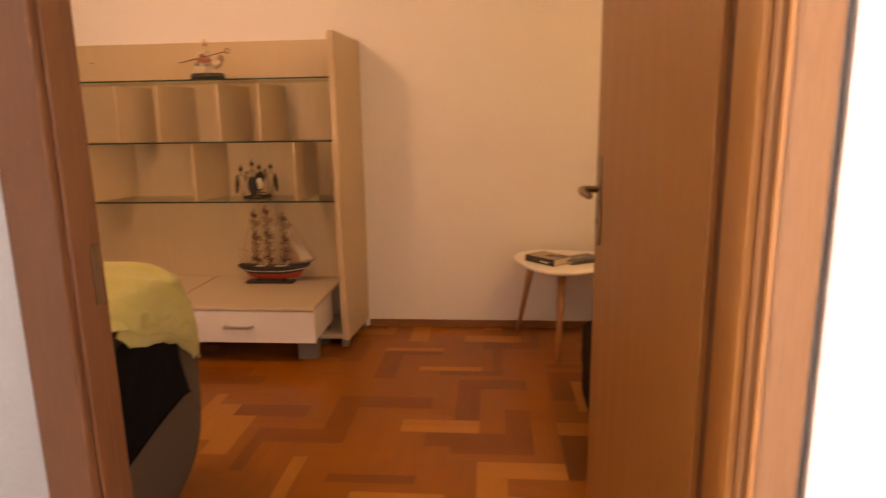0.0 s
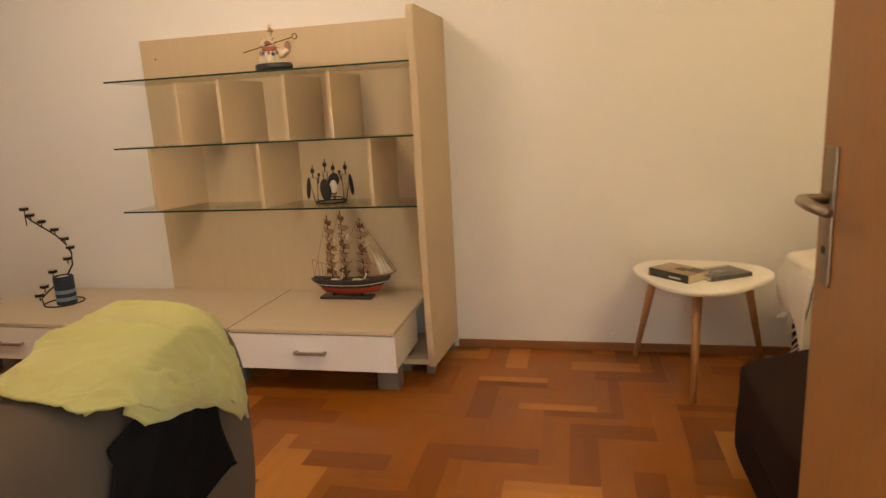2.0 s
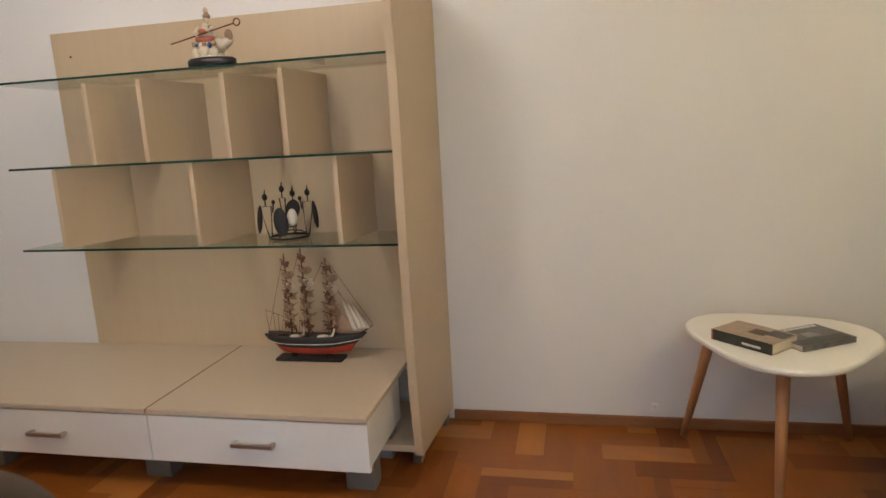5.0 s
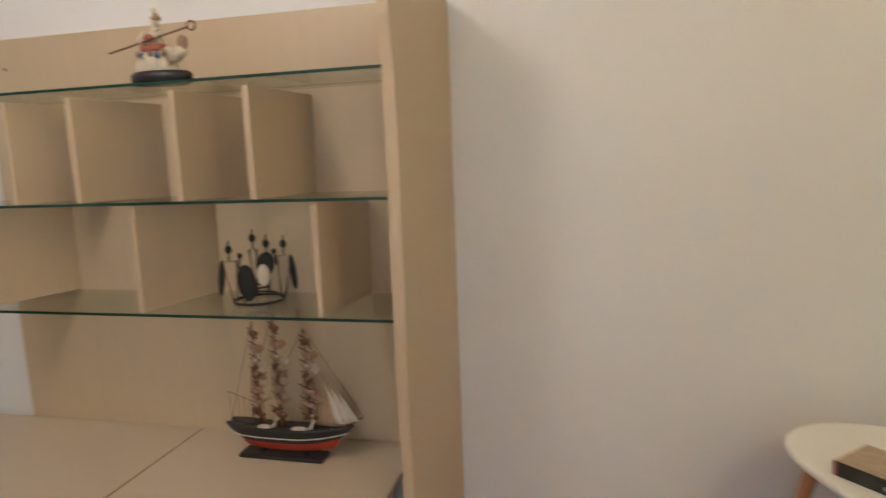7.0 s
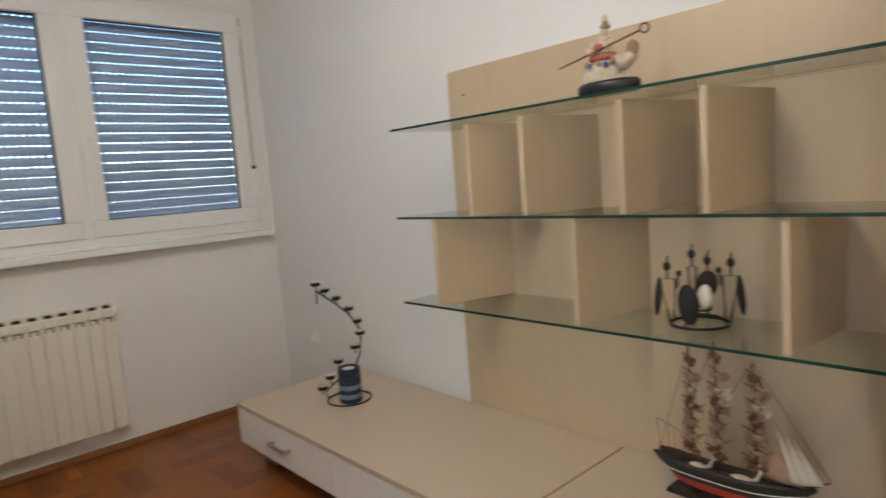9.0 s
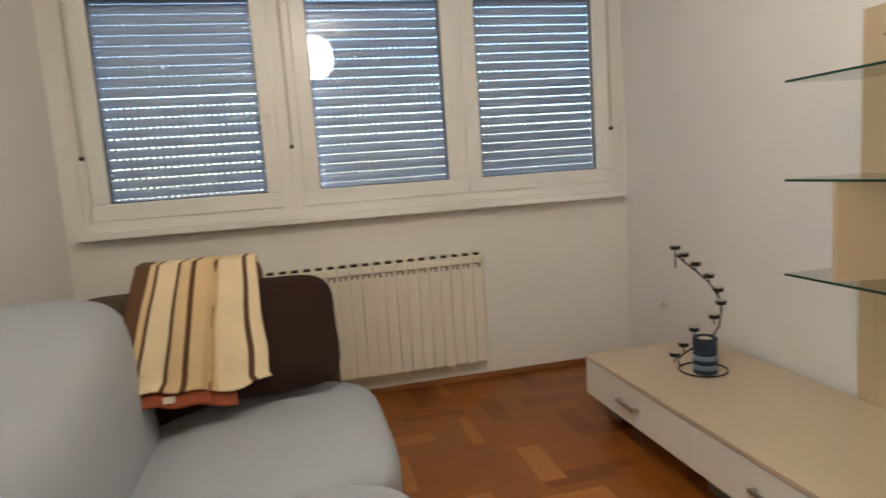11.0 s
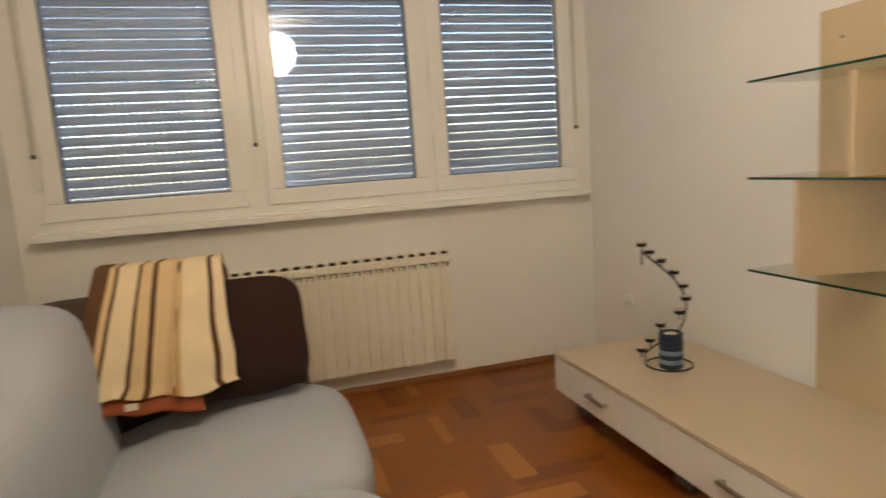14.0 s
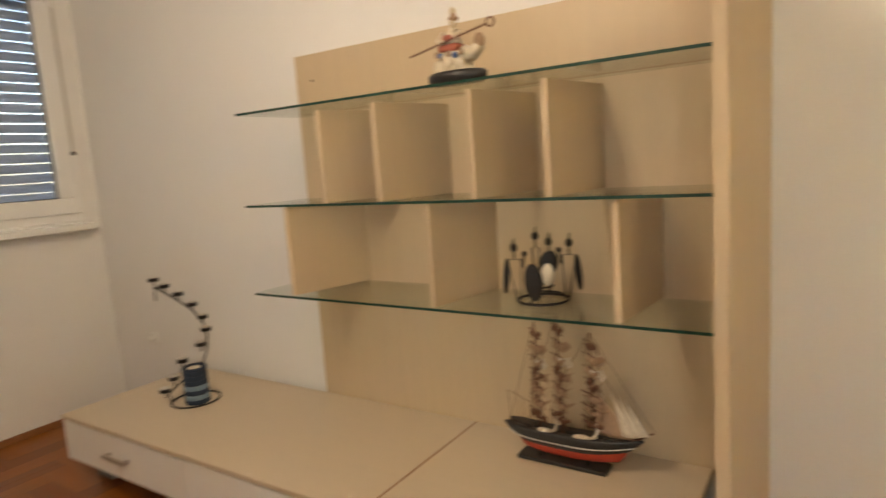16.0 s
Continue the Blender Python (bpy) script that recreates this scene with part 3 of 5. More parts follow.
def low_unit(x0, x1, drawers, label, feet):
    u = thing("low_cabinet", label, "cabinet", ((x0 + x1) / 2, -0.35, 0.0), group="low cabinets")
    g = 0.0018
    part("top", boxed(x0 + g, x1 - g, UY - 0.004, -0.024, UT - 0.018, UT, bevel=0.0015), M_MAPLE_FLAT, u, "light maple top board")
    bm = bmesh.new()
    y1 = -0.27
    box(bm, x0 + 0.012, x1 - 0.012, UY + 0.022, y1, 0.125, 0.142)
    box(bm, x0 + 0.012, x0 + 0.028, UY + 0.022, y1, 0.142, UT - 0.0195)
    box(bm, x1 - 0.028, x1 - 0.012, UY + 0.022, y1, 0.142, UT - 0.0195)
    box(bm, x0 + 0.028, x1 - 0.028, y1 - 0.016, y1, 0.142, UT - 0.0195)
    part("body", bm, M_WHITE, u)
    step = (x1 - x0) / drawers
    for k in range(drawers):
        a, b = x0 + k * step + 0.002, x0 + (k + 1) * step - 0.002
        d = part("drawer_front", boxed(a, b, UY, UY + 0.019, 0.125, UT - 0.024, bevel=0.0012), M_WHITE, u, "plain white drawer front")
        c, hz = (a + b) / 2, 0.212
        bm = bmesh.new()
        box(bm, c - 0.076, c + 0.076, UY - 0.030, UY - 0.019, hz - 0.008, hz + 0.008, bevel=0.003)
        box(bm, c - 0.074, c - 0.060, UY - 0.022, UY, hz - 0.007, hz + 0.007, bevel=0.002)
        box(bm, c + 0.060, c + 0.074, UY - 0.022, UY, hz - 0.007, hz + 0.007, bevel=0.002)
        part("handle", bm, M_STEEL, d, "brushed steel bar handle")
    for fx in feet:
        for y0, y1 in ((UY + 0.100, UY + 0.170), (-0.36, -0.29)):
            part("foot", boxed(fx, fx + 0.105, y0, y1, 0.0, 0.125, bevel=0.003), M_ALU, u, "square grey metal foot")
    return u


lu = low_unit(-2.582, -0.942, 2, "long low cabinet with two white drawers and maple top", (-2.56, -1.80, -1.06))
part("edge_band", boxed(-0.9446, -0.9394, UY - 0.0050, -0.0245, UT - 0.017, UT + 0.0010), M_BASE, lu, "brown joint strip")
low_unit(-0.942, -0.142, 1, "short low cabinet with one white drawer and maple top", (-0.273,))

# ---------------------------------------------------------------- ceiling lamps
for x, y, z in ((-1.00, -1.72, 2.335), (1.72, -2.05, 2.35)):
    lamp = thing("ceiling_lamp", "round opal glass globe lamp hanging from the ceiling", "lamp", (x, y, CEIL), group="ceiling lamps")
    bm = bmesh.new()
    radius = 0.195 if x < 0 else 0.12
    ball(bm, (x, y, z), radius, radius, radius, u=24, v=14)
    part("globe", bm, M_GLOBE if x < 0 else M_GLOBE_DIM, lamp, "glowing opal glass globe", smooth=True)
    bm = bmesh.new()
    lathe(bm, [(0.055, 0.0), (0.05, -0.03), (0.008, -0.04), (0.008, z + radius - CEIL - 0.002), (0.03, z + radius - CEIL - 0.004)], (x, y, CEIL), 16)
    part("mount", bm, M_PVC, lamp, "white ceiling rose and rod", smooth=True)

# ---------------------------------------------------------------- sofa
sofa = thing("sofa", "long rounded taupe sofa under a pale grey stretch cover", "sofa", (-1.5, -2.4, 0))


def slope(y, x1=0.0):
    """How far the near arm's crown drops towards the back."""
    return 0.17 * max(0.0, min(1.0, (-1.90 - y) / 0.62)) if x1 > -1 else 0.0


def wing(x0, x1, y0, y1, z1, name):
    """A rounded upright arm, egg-shaped seen from its flat side."""
    bm = soft(x0, x1, y0, y1, -0.02, z1, power=3.4 if x1 > -1 else 5.5, cuts=26, wobble=0.004, shape=lambda p: Vector((p.x, p.y, max(p.z - slope(p.y, x1) * max(p.z, 0) / 0.8, 0.03))))
    return part(name, bm, M_TAUPE, sofa, "rounded taupe fabric arm", smooth=True)


wing(-0.52, -0.20, -3.02, -1.632, 0.835, "near_arm")
wing(-2.78, -2.52, -3.04, -1.86, 0.835, "far_arm")


def seat_shape(p):
    """The seat sinks towards the backrest."""
    k = max(0.0, (p.z - 0.1) / 0.33)
    sink = max(0.0, min(1.0, (-1.98 - p.y) / 0.62))
    return Vector((p.x, p.y, p.z + k * (0.012 - 0.085 * sink ** 1.4)))


part("seat", soft(-2.56, -1.50, -2.72, -1.725, 0.10, 0.425, power=4.2, cuts=26, wobble=0.008, freq=2.2, shape=seat_shape), M_COVER, sofa, "pale grey covered seat cushion", smooth=True)
part("seat", soft(-1.56, -0.46, -2.72, -1.70, 0.10, 0.450, power=4.6, cuts=26, wobble=0.008, freq=2.2, shape=seat_shape), M_COVER, sofa, "pale grey covered seat cushion", smooth=True)


def back_shape(p):
    k = (p.z - 0.3) / 0.55
    far = max(0.0, min(1.0, (-1.45 - p.x) / 0.80))
    far = far * far * (3 - 2 * far)
    front = max(0.0, min(1.0, (p.y + 3.1) / 0.5))
    return Vector((p.x, max(p.y - 0.07 * k * front, -3.112), p.z + 0.215 * far * max(k, 0)))


part("backrest", soft(-2.50, -0.46, -3.30, -2.52, 0.12, 0.745, power=5.0, cuts=34, wobble=0.012, freq=1.8, shape=back_shape), M_COVER, sofa, "pale grey covered backrest", smooth=True)
for x in (-2.6, -0.42):
    for y in (-2.9, -1.95):
        bm = bmesh.new()
        lathe(bm, [(0.025, 0.0), (0.03, 0.06)], (x, y, 0), 12)
        part("leg", bm, M_IRON, sofa)

cushion = thing("cushion", "large dark brown cushion leaning against the sofa arm", "cushion", (-2.3, -2.24, 0.45))
lean = Matrix.Translation((-2.34, -2.245, 0.685)) @ Matrix.Rotation(radians(-24), 4, "Y")
bm = soft(-0.085, 0.085, -0.375, 0.375, -0.245, 0.208, power=6.0, cuts=22, wobble=0.006, freq=5)
for v in bm.verts:
    edge = max(abs(v.co.y) / 0.375, abs(v.co.z) / 0.24)
    v.co.x *= 1 - 0.75 * min(edge, 1.0) ** 4
bmesh.ops.transform(bm, matrix=lean, verts=bm.verts)
part("cushion_body", bm, M_BROWN, cushion, smooth=True)
bm = bmesh.new()
pts = []
for k in range(64):
    a = k * math.tau / 64
    c, s = math.cos(a), math.sin(a)
    n = (abs(c) ** 4 + abs(s) ** 4) ** 0.25
    pts.append(lean @ Vector((0, 0.372 * c / n, (0.205 if s > 0 else 0.232) * s / n)))
tube(bm, pts, 0.006, 6, close=True)
part("piping", bm, M_TAUPE, cushion, "olive brown piping", smooth=True)
back = soft(-0.088, -0.012, -0.378, 0.378, -0.240, 0.216, power=6.0, cuts=16, wobble=0.004, freq=5)
for v in back.verts:
    edge = max(abs(v.co.y) / 0.378, abs(v.co.z) / 0.24)
    v.co.x = -0.012 + (v.co.x + 0.012) * (1 - 0.7 * min(edge, 1.0) ** 4)
bmesh.ops.transform(back, matrix=lean, verts=back.verts)
part("cushion_back", back, M_TAUPE, cushion, "olive brown back panel", smooth=True)

# striped blanket folded over the cushion
blanket = thing("blanket", "cream and brown striped wool blanket folded over a cushion", "blanket", (-2.25, -2.32, 0.5))
NU, NV = 96, 40
STRIPES = [(0.14, 2), (0.19, 1), (0.215, 2), (0.40, 0), (0.43, 2), (0.52, 1), (0.56, 2), (0.74, 1), (0.79, 0), (0.91, 0), (0.935, 2), (1.01, 0)]


def stripe(u):
    for end, k in STRIPES:
        if u < end:
            return k
    return 0


def blanket_point(u, v, shift=0.0):
    # v runs from behind the cushion, over its top, down the front
    y = -2.352 + 0.42 * (u - 0.5) - 0.105 * v * (1 - u ** 3) + 0.012 * v * u ** 4 + 0.014 * math.sin(v * 4 + u * 3) + 0.012 * noise.noise((u * 3, v * 6, 1.0)) * v + shift
    path = [(-0.10, 0.02), (-0.06, 0.285), (0.0, 0.322), (0.055, 0.288), (0.098, 0.12), (0.112, -0.05), (0.102, -0.17), (0.112, -0.212)]
    f = v * (len(path) - 1)
    i = min(int(f), len(path) - 2)
    w = f - i
    x = path[i][0] * (1 - w) + path[i + 1][0] * w
    z = path[i][1] * (1 - w) + path[i + 1][1] * w
    x += 0.016 * math.sin(u * 11 + 1.2 + 2 * v) * max(0, v - 0.2) + 0.022 * noise.noise((u * 5, v * 3, 3.0)) * v + 0.03 * v / (1 + math.exp((u - 0.74) * 60)) * (0.4 + 0.6 * v)
    z += 0.018 * math.sin(u * 5.0) * max(0, v - 0.5) + 0.010 * math.sin(u * 22) * max(0, v - 0.85) * 4
    z += (0.045 * max(0.0, 0.3 - u) / 0.3 + 0.03 * max(0.0, u - 0.86) / 0.14) * max(0.0, v - 0.6) / 0.4
    x -= 0.045 * v * math.exp(-((u - 0.73 + 0.05 * v) / 0.022) ** 2)
    p = lean @ Vector((x, 0, z))
    return (p.x, y, p.z)


bm = bmesh.new()
sheet(bm, [[blanket_point(j / NU, i / NV) for j in range(NU + 1)] for i in range(NV + 1)], 0.007, lambda i, j: stripe((j + 0.5) / NU))
core = soft(-0.055, 0.05, -0.19, 0.19, 0.10, 0.300, power=5, cuts=8, wobble=0.004)
bmesh.ops.transform(core, matrix=Matrix.Translation((0, -2.325 + 2.245, 0)) @ lean, verts=core.verts)
part("inner_folds", core, M_STRIPE, blanket, "dark inner folds of the blanket", smooth=True)
part("striped_sheet", bm, [M_CREAM, M_TAN, M_STRIPE], blanket, smooth=True)
bm = bmesh.new()
rows = []
for i in range(9):
    v = i / 8
    rows.append([tuple(Vector(blanket_point(j / 24 * 0.78 + 0.05, 0.86 + 0.14 * v)) + Vector((-0.012 + 0.02 * v, 0, -0.045 * v - 0.008))) for j in range(25)])
sheet(bm, rows, 0.006)
part("rust_hem", bm, M_RUST, blanket, "rust red folded underside", smooth=True)
p = blanket_point(0.46, 1.0)
part("care_label", boxed(p[0] + 0.004, p[0] + 0.008, p[1] - 0.02, p[1] + 0.02, p[2] - 0.035, p[2] - 0.012), M_IVORY, blanket, "small white sewn label")

# lime cloth and black cloth over the near arm


def arm_top(y):
    k = min(abs((y + 2.326) / 0.694), 0.999)
    h = 0.4075 + 0.4275 * (1 - k ** 3.4) ** (1 / 3.4)
    return h - slope(y) * h / 0.8


def drape(y, s, off):
    """A point on a cloth that goes over the arm: s is the length past the crown, outwards."""
    h = arm_top(y)
    hx = 0.16
    if s < -0.10:
        return Vector((-0.36 - hx - off * 0.6, y, h - 0.09 - (-0.10 - s) - 0.02))
    if s <= 0.14:
        k = s / 0.14 if s > 0 else s / 0.10
        a = k * math.pi / 2
        x = -0.36 + (hx + off) * math.copysign(abs(math.sin(a)) ** 0.72, a)
        z = h + off - 0.11 * (1 - abs(math.cos(a)) ** 0.72)
        return Vector((x, y, z))
    d = s - 0.14
    return Vector((-0.36 + hx + off + 0.010 - 0.02 * d, y, h + off - 0.11 - d))


def cloth(name, label, mat, y0, y1, s0, s1, off, hem, seed, wrinkle):
    e = thing(name, label, "cloth", (-0.25, (y0 + y1) / 2, 0.7))
    rows = []
    ni, nj = 46, 54
    for i in range(ni + 1):
        v = i / ni
        r = []
        for j in range(nj + 1):
            u = j / nj
            end = s1 + hem(u)
            s = s0 + (end - s0) * v
            y = y0 + (y1 - y0) * u + 0.02 * math.sin(v * 5 + seed) - 0.05 * v * (0.5 - u)
            w = wrinkle * (noise.noise((u * 4 + seed, v * 3.5, seed)) * 1.6 + 0.6 * noise.noise((u * 11, v * 5 + seed, 2.0)))
            r.append(tuple(drape(y, s, off + 0.006 + max(w + wrinkle * 0.6, -0.002))))
        rows.append(r)
    bm = bmesh.new()
    sheet(bm, rows, 0.005)
    part("folded_sheet", bm, mat, e, smooth=True)
    bm = bmesh.new()
    tube(bm, rows[-1], 0.004, 6)
    part("hem", bm, mat, e, "stitched lower hem", smooth=True)
    return e


cloth("black_shirt", "black cotton shirt hanging under the lime cloth", M_BLACK, -2.27, -1.915, 0.13, 0.425, -0.002, lambda u: 0.01 * u, 2.0, 0.002)


def lime_end(y):
    u = max(0.0, min(1.0, (y + 2.35) / 0.55))
    return 0.02 + 0.325 * u


lime = thing("lime_shirt", "lime yellow cotton shirt draped over the sofa arm", "cloth", (-0.25, -2.05, 0.7))
rows = []
for i in range(61):
    v = i / 60
    r = []
    for j in range(61):
        u = j / 60
        y = -2.215 + 0.33 * u - 0.055 * v * (1 - u) + 0.068 * v * u + 0.008 * math.sin(v * 7 + 2 * u)
        sl = -0.11 + (lime_end(y) + 0.11) * v
        fold = 0.5 + 0.5 * math.sin(10 * (u + 0.55 * v) + 4 * noise.noise((u * 3, v * 2, 6.0)))
        crease = 1 - abs(noise.noise((u * 5 + 2 * v, v * 6 - 2 * u, 4.5))) * 2.2
        fine = 1 - abs(noise.noise((u * 11 - 3 * v, v * 12, 9.5))) * 2.2
        w = 0.008 * abs(noise.noise((u * 4 + 3, v * 4, 1.5))) + 0.006 * fold ** 4 * (0.3 + v) + 0.006 * max(crease, 0) ** 4 + 0.002 * max(fine, 0) ** 2
        w += 0.012 * max(0.0, v - 0.75) * 4 * (0.6 + 0.4 * math.sin(u * 17)) + 0.016 * math.exp(-((u - 0.42 - 0.3 * v) ** 2 / 0.004 + (v - 0.25) ** 2 / 0.03))
        r.append(tuple(drape(y, sl, 0.009 + w)))
    rows.append(r)
bm = bmesh.new()
sheet(bm, rows, 0.005)
part("folded_sheet", bm, M_YELLOW, lime, smooth=True)
rows = []
for i in range(9):
    v = i / 8
    r = []
    for j in range(51):
        u = j / 50
        y = -2.200 + 0.36 * u
        r.append(tuple(drape(y, lime_end(y) - 0.02 + (0.026 + 0.008 * math.sin(u * 8) + 0.01 * noise.noise((u * 6, 2, 1))) * v, 0.010 + 0.016 * math.sin(math.pi * min(v * 1.1, 1)) + 0.006 * noise.noise((u * 9, v, 1)))))
    rows.append(r)
bm = bmesh.new()
sheet(bm, rows, 0.006)
part("lower_layer", bm, M_YELLOW, lime, "second folded layer below the hem", smooth=True)

# ---------------------------------------------------------------- side table and books
table = thing("side_table", "white rounded-triangle side table on three beech legs", "table", (1.16, -0.33, 0))
cx, cy = 1.152, -0.362
bm = bmesh.new()
ring = []
for k in range(72):
    a = k * math.tau / 72
    r = 0.281 * (1 + 0.105 * math.cos(3 * (a + math.pi / 2 + 0.20))) - 0.004
    ring.append((r * math.cos(a), r * math.sin(a)))
levels = ((0.972, 0.482), (1.0, 0.489), (1.0, 0.497), (0.985, 0.502), (0.96, 0.5035))
loops = [[bm.verts.new((cx + x * s, cy + y * s, z)) for x, y in ring] for s, z in levels]
for a, b in zip(loops, loops[1:]):
    for k in range(72):
        bm.faces.new((a[k], a[(k + 1) % 72], b[(k + 1) % 72], b[k]))
bm.faces.new(loops[0])
bm.faces.new(loops[-1])
part("tabletop", bm, M_TABLE, table, "white lacquered top")
for fx, fy in ((0.912, -0.070), (1.100, -0.580), (1.50, -0.040)):
    d = (Vector((cx, cy, 0)) - Vector((fx, fy, 0))) * 0.34
    bm = bmesh.new()
    tube(bm, [(fx, fy, 0), (fx + d.x * 0.5, fy + d.y * 0.5, 0.24), (fx + d.x, fy + d.y, 0.482)], [0.012, 0.0165, 0.021], 14)
    part("leg", bm, M_LEG, table, "tapered beech leg", smooth=True)


def book(label, corner, length, width, thick, turn, z0, cover, prints):
    e = thing("book", label, "book", (corner[0], corner[1], z0), group="books on the side table")
    m = Matrix.Translation((corner[0], corner[1], z0)) @ Matrix.Rotation(turn, 4, "Z")
    c = 0.0018
    part("pages", boxed(0.003, length - 0.003, 0.002, width - 0.004, c, thick - c, m=m), M_PAPER, e, "cream page block")
    bm = bmesh.new()
    box(bm, 0, length, 0, width, 0, c - 0.0002, m=m)
    box(bm, 0, length, 0, width, thick - c + 0.0002, thick, m=m)
    box(bm, 0, length, -0.0012, 0.0014, 0, thick, m=m)
    part("cover", bm, cover, e)
    for x0, x1, y0, y1, mat in prints:
        part("print", boxed(x0 * length, x1 * length, y0 * width, y1 * width, thick, thick + 0.0006, m=m), mat, e)
    return e, m


turn1 = math.atan2(-0.532 + 0.385, 1.078 - 0.942)
b1, m1 = book("thick paperback with a tan cover and black spine", (0.938, -0.398), 0.20, 0.135, 0.034, turn1, 0.504, M_BOOKTAN, [(0.44, 0.70, 0.36, 0.72, M_SKINTONE), (0.66, 0.97, 0.48, 0.90, M_BOOKDARK)])
part("spine", boxed(0, 0.2, -0.0030, -0.0014, 0, 0.034, m=m1), M_BOOKDARK, b1, "black spine with a white title bar")
part("spine_title", boxed(0.105, 0.165, -0.0038, -0.0031, 0.010, 0.017, m=m1), M_INKWHITE, b1)
part("spine_band", boxed(0, 0.006, -0.0038, -0.0031, 0, 0.034, m=m1), M_PAINTRED, b1)
turn2 = math.atan2(0.10, 0.18)
b2, m2 = book("dark grey book with white lettering along its cover edge", (1.166, -0.512), 0.205, 0.145, 0.018, turn2, 0.504, M_BOOKGREY, [(0.06, 0.94, 0.05, 0.30, M_BOOKDARK), (0.38, 0.62, 0.38, 0.62, M_INKGREY)])
for k in range(8):
    part("letter_bar", boxed(0.018 + k * 0.022, 0.034 + k * 0.022, 0.124, 0.139, 0.0182, 0.0190, m=m2), M_INKWHITE, b2)

# ---------------------------------------------------------------- armchair with throw
chair = thing("armchair", "dark brown upholstered armchair half hidden behind the door", "armchair", (1.8, -1.1, 0))
part("seat", soft(1.125, 1.95, -1.75, -1.06, 0.215, 0.415, power=9, cuts=18, wobble=0.006, shape=lambda p: Vector((p.x, p.y + 0.30 * max(0.0, p.x - 1.2), p.z + 0.07 * max(0.0, p.x - 1.13)))), M_CHAIR, chair, "dark brown seat cushion", smooth=True)
part("base", soft(1.15, 1.98, -1.75, -0.95, 0.03, 0.24, power=9, cuts=10, wobble=0.002), M_CHAIR, chair, smooth=True)
part("arm", soft(1.495, 2.10, -0.66, -0.40, 0.03, 0.585, power=5, cuts=14, wobble=0.004), M_CHAIR, chair, "upholstered arm", smooth=True)
part("arm", soft(1.40, 2.10, -2.02, -1.77, 0.03, 0.585, power=5, cuts=14, wobble=0.004), M_CHAIR, chair, "upholstered arm", smooth=True)
part("backrest", soft(2.02, 2.34, -2.0, -0.42, 0.03, 0.90, power=5, cuts=16, wobble=0.006), M_CHAIR, chair, smooth=True)
throw = thing("throw_blanket", "white fringed throw hanging over the armchair arm", "blanket", (1.6, -0.55, 0.6))
rows = []
for i in range(31):
    v = i / 30
    r = []
    for j in range(41):
        u = j / 40
        x = 1.472 + 0.60 * u
        s = v * 0.62
        if s < 0.30:
            y, z = -0.385 - 0.30 * s / 0.30, 0.598
            if s > 0.26:
                z -= 0.3 * (s - 0.26)
        else:
            y, z = -0.688 - 0.03 * (s - 0.3), 0.586 - (s - 0.30)
        if j < 3:
            z -= (0.028, 0.010, 0.003)[j]
        f = 0.014 * math.sin(u * 24 + v * 3) + 0.016 * noise.noise((u * 6, v * 4, 8))
        y -= max(f, 0) * (1 if s > 0.28 else 0.15)
        z += (0.010 * noise.noise((u * 8, v * 5, 4)) + 0.008) * (1 if s < 0.30 else 0.4)
        z += 0.07 * math.sin(u * 4.2 + 0.6) * max(0, v - 0.55)
        r.append((x - 0.012 * math.sin(v * 9), y, z))
    rows.append(r)
bm = bmesh.new()
sheet(bm, rows, 0.007)
part("woven_sheet", bm, M_THROW, throw, smooth=True)
side_rows = []
for i in range(13):
    v = i / 12
    side_rows.append([(1.476 - 0.020 * v - 0.018 * math.sin(v * 3.0) - 0.008 * noise.noise((u * 5, v * 4, 2)), -0.39 - 0.335 * u, 0.585 - v * (0.17 + 0.10 * u + 0.03 * math.sin(u * 9))) for u in [k / 16 for k in range(17)]])
bm = bmesh.new()
sheet(bm, side_rows, 0.006)
part("hanging_side", bm, M_THROW, throw, smooth=True)
bm = bmesh.new()
for k in range(17):
    p = Vector(side_rows[-1][k])
    tube(bm, [p, p + Vector((-0.010, -0.003, -0.008)), p + Vector((-0.017 - 0.006 * (k % 3), -0.005, -0.020 - 0.006 * (k % 2)))], [0.0035, 0.003, 0.002], 5)
for k in range(0, 41, 2):
    p = Vector(rows[-1][k])
    tube(bm, [p, p + Vector((0.003 * (k % 3 - 1), -0.003, -0.022)), p + Vector((0.006 * (k % 3 - 1), -0.004, -0.048))], [0.004, 0.004, 0.0025], 5)
part("fringe", bm, M_THROW, throw, "knotted white fringe")

# ---------------------------------------------------------------- model ship
ship = thing("model_ship", "three-masted model sailing ship with red and black hull", "model ship", (-0.53, -0.19, UT))
SYC = -0.185
part("stand", boxed(-0.695, -0.398, SYC - 0.035, SYC + 0.035, UT, UT + 0.014, bevel=0.004), M_HULLBLACK, ship, "black wooden stand")
for x in (-0.62, -0.46):
    part("cradle", boxed(x - 0.007, x + 0.007, SYC - 0.012, SYC + 0.012, UT + 0.014, UT + 0.030), M_HULLBLACK, ship)


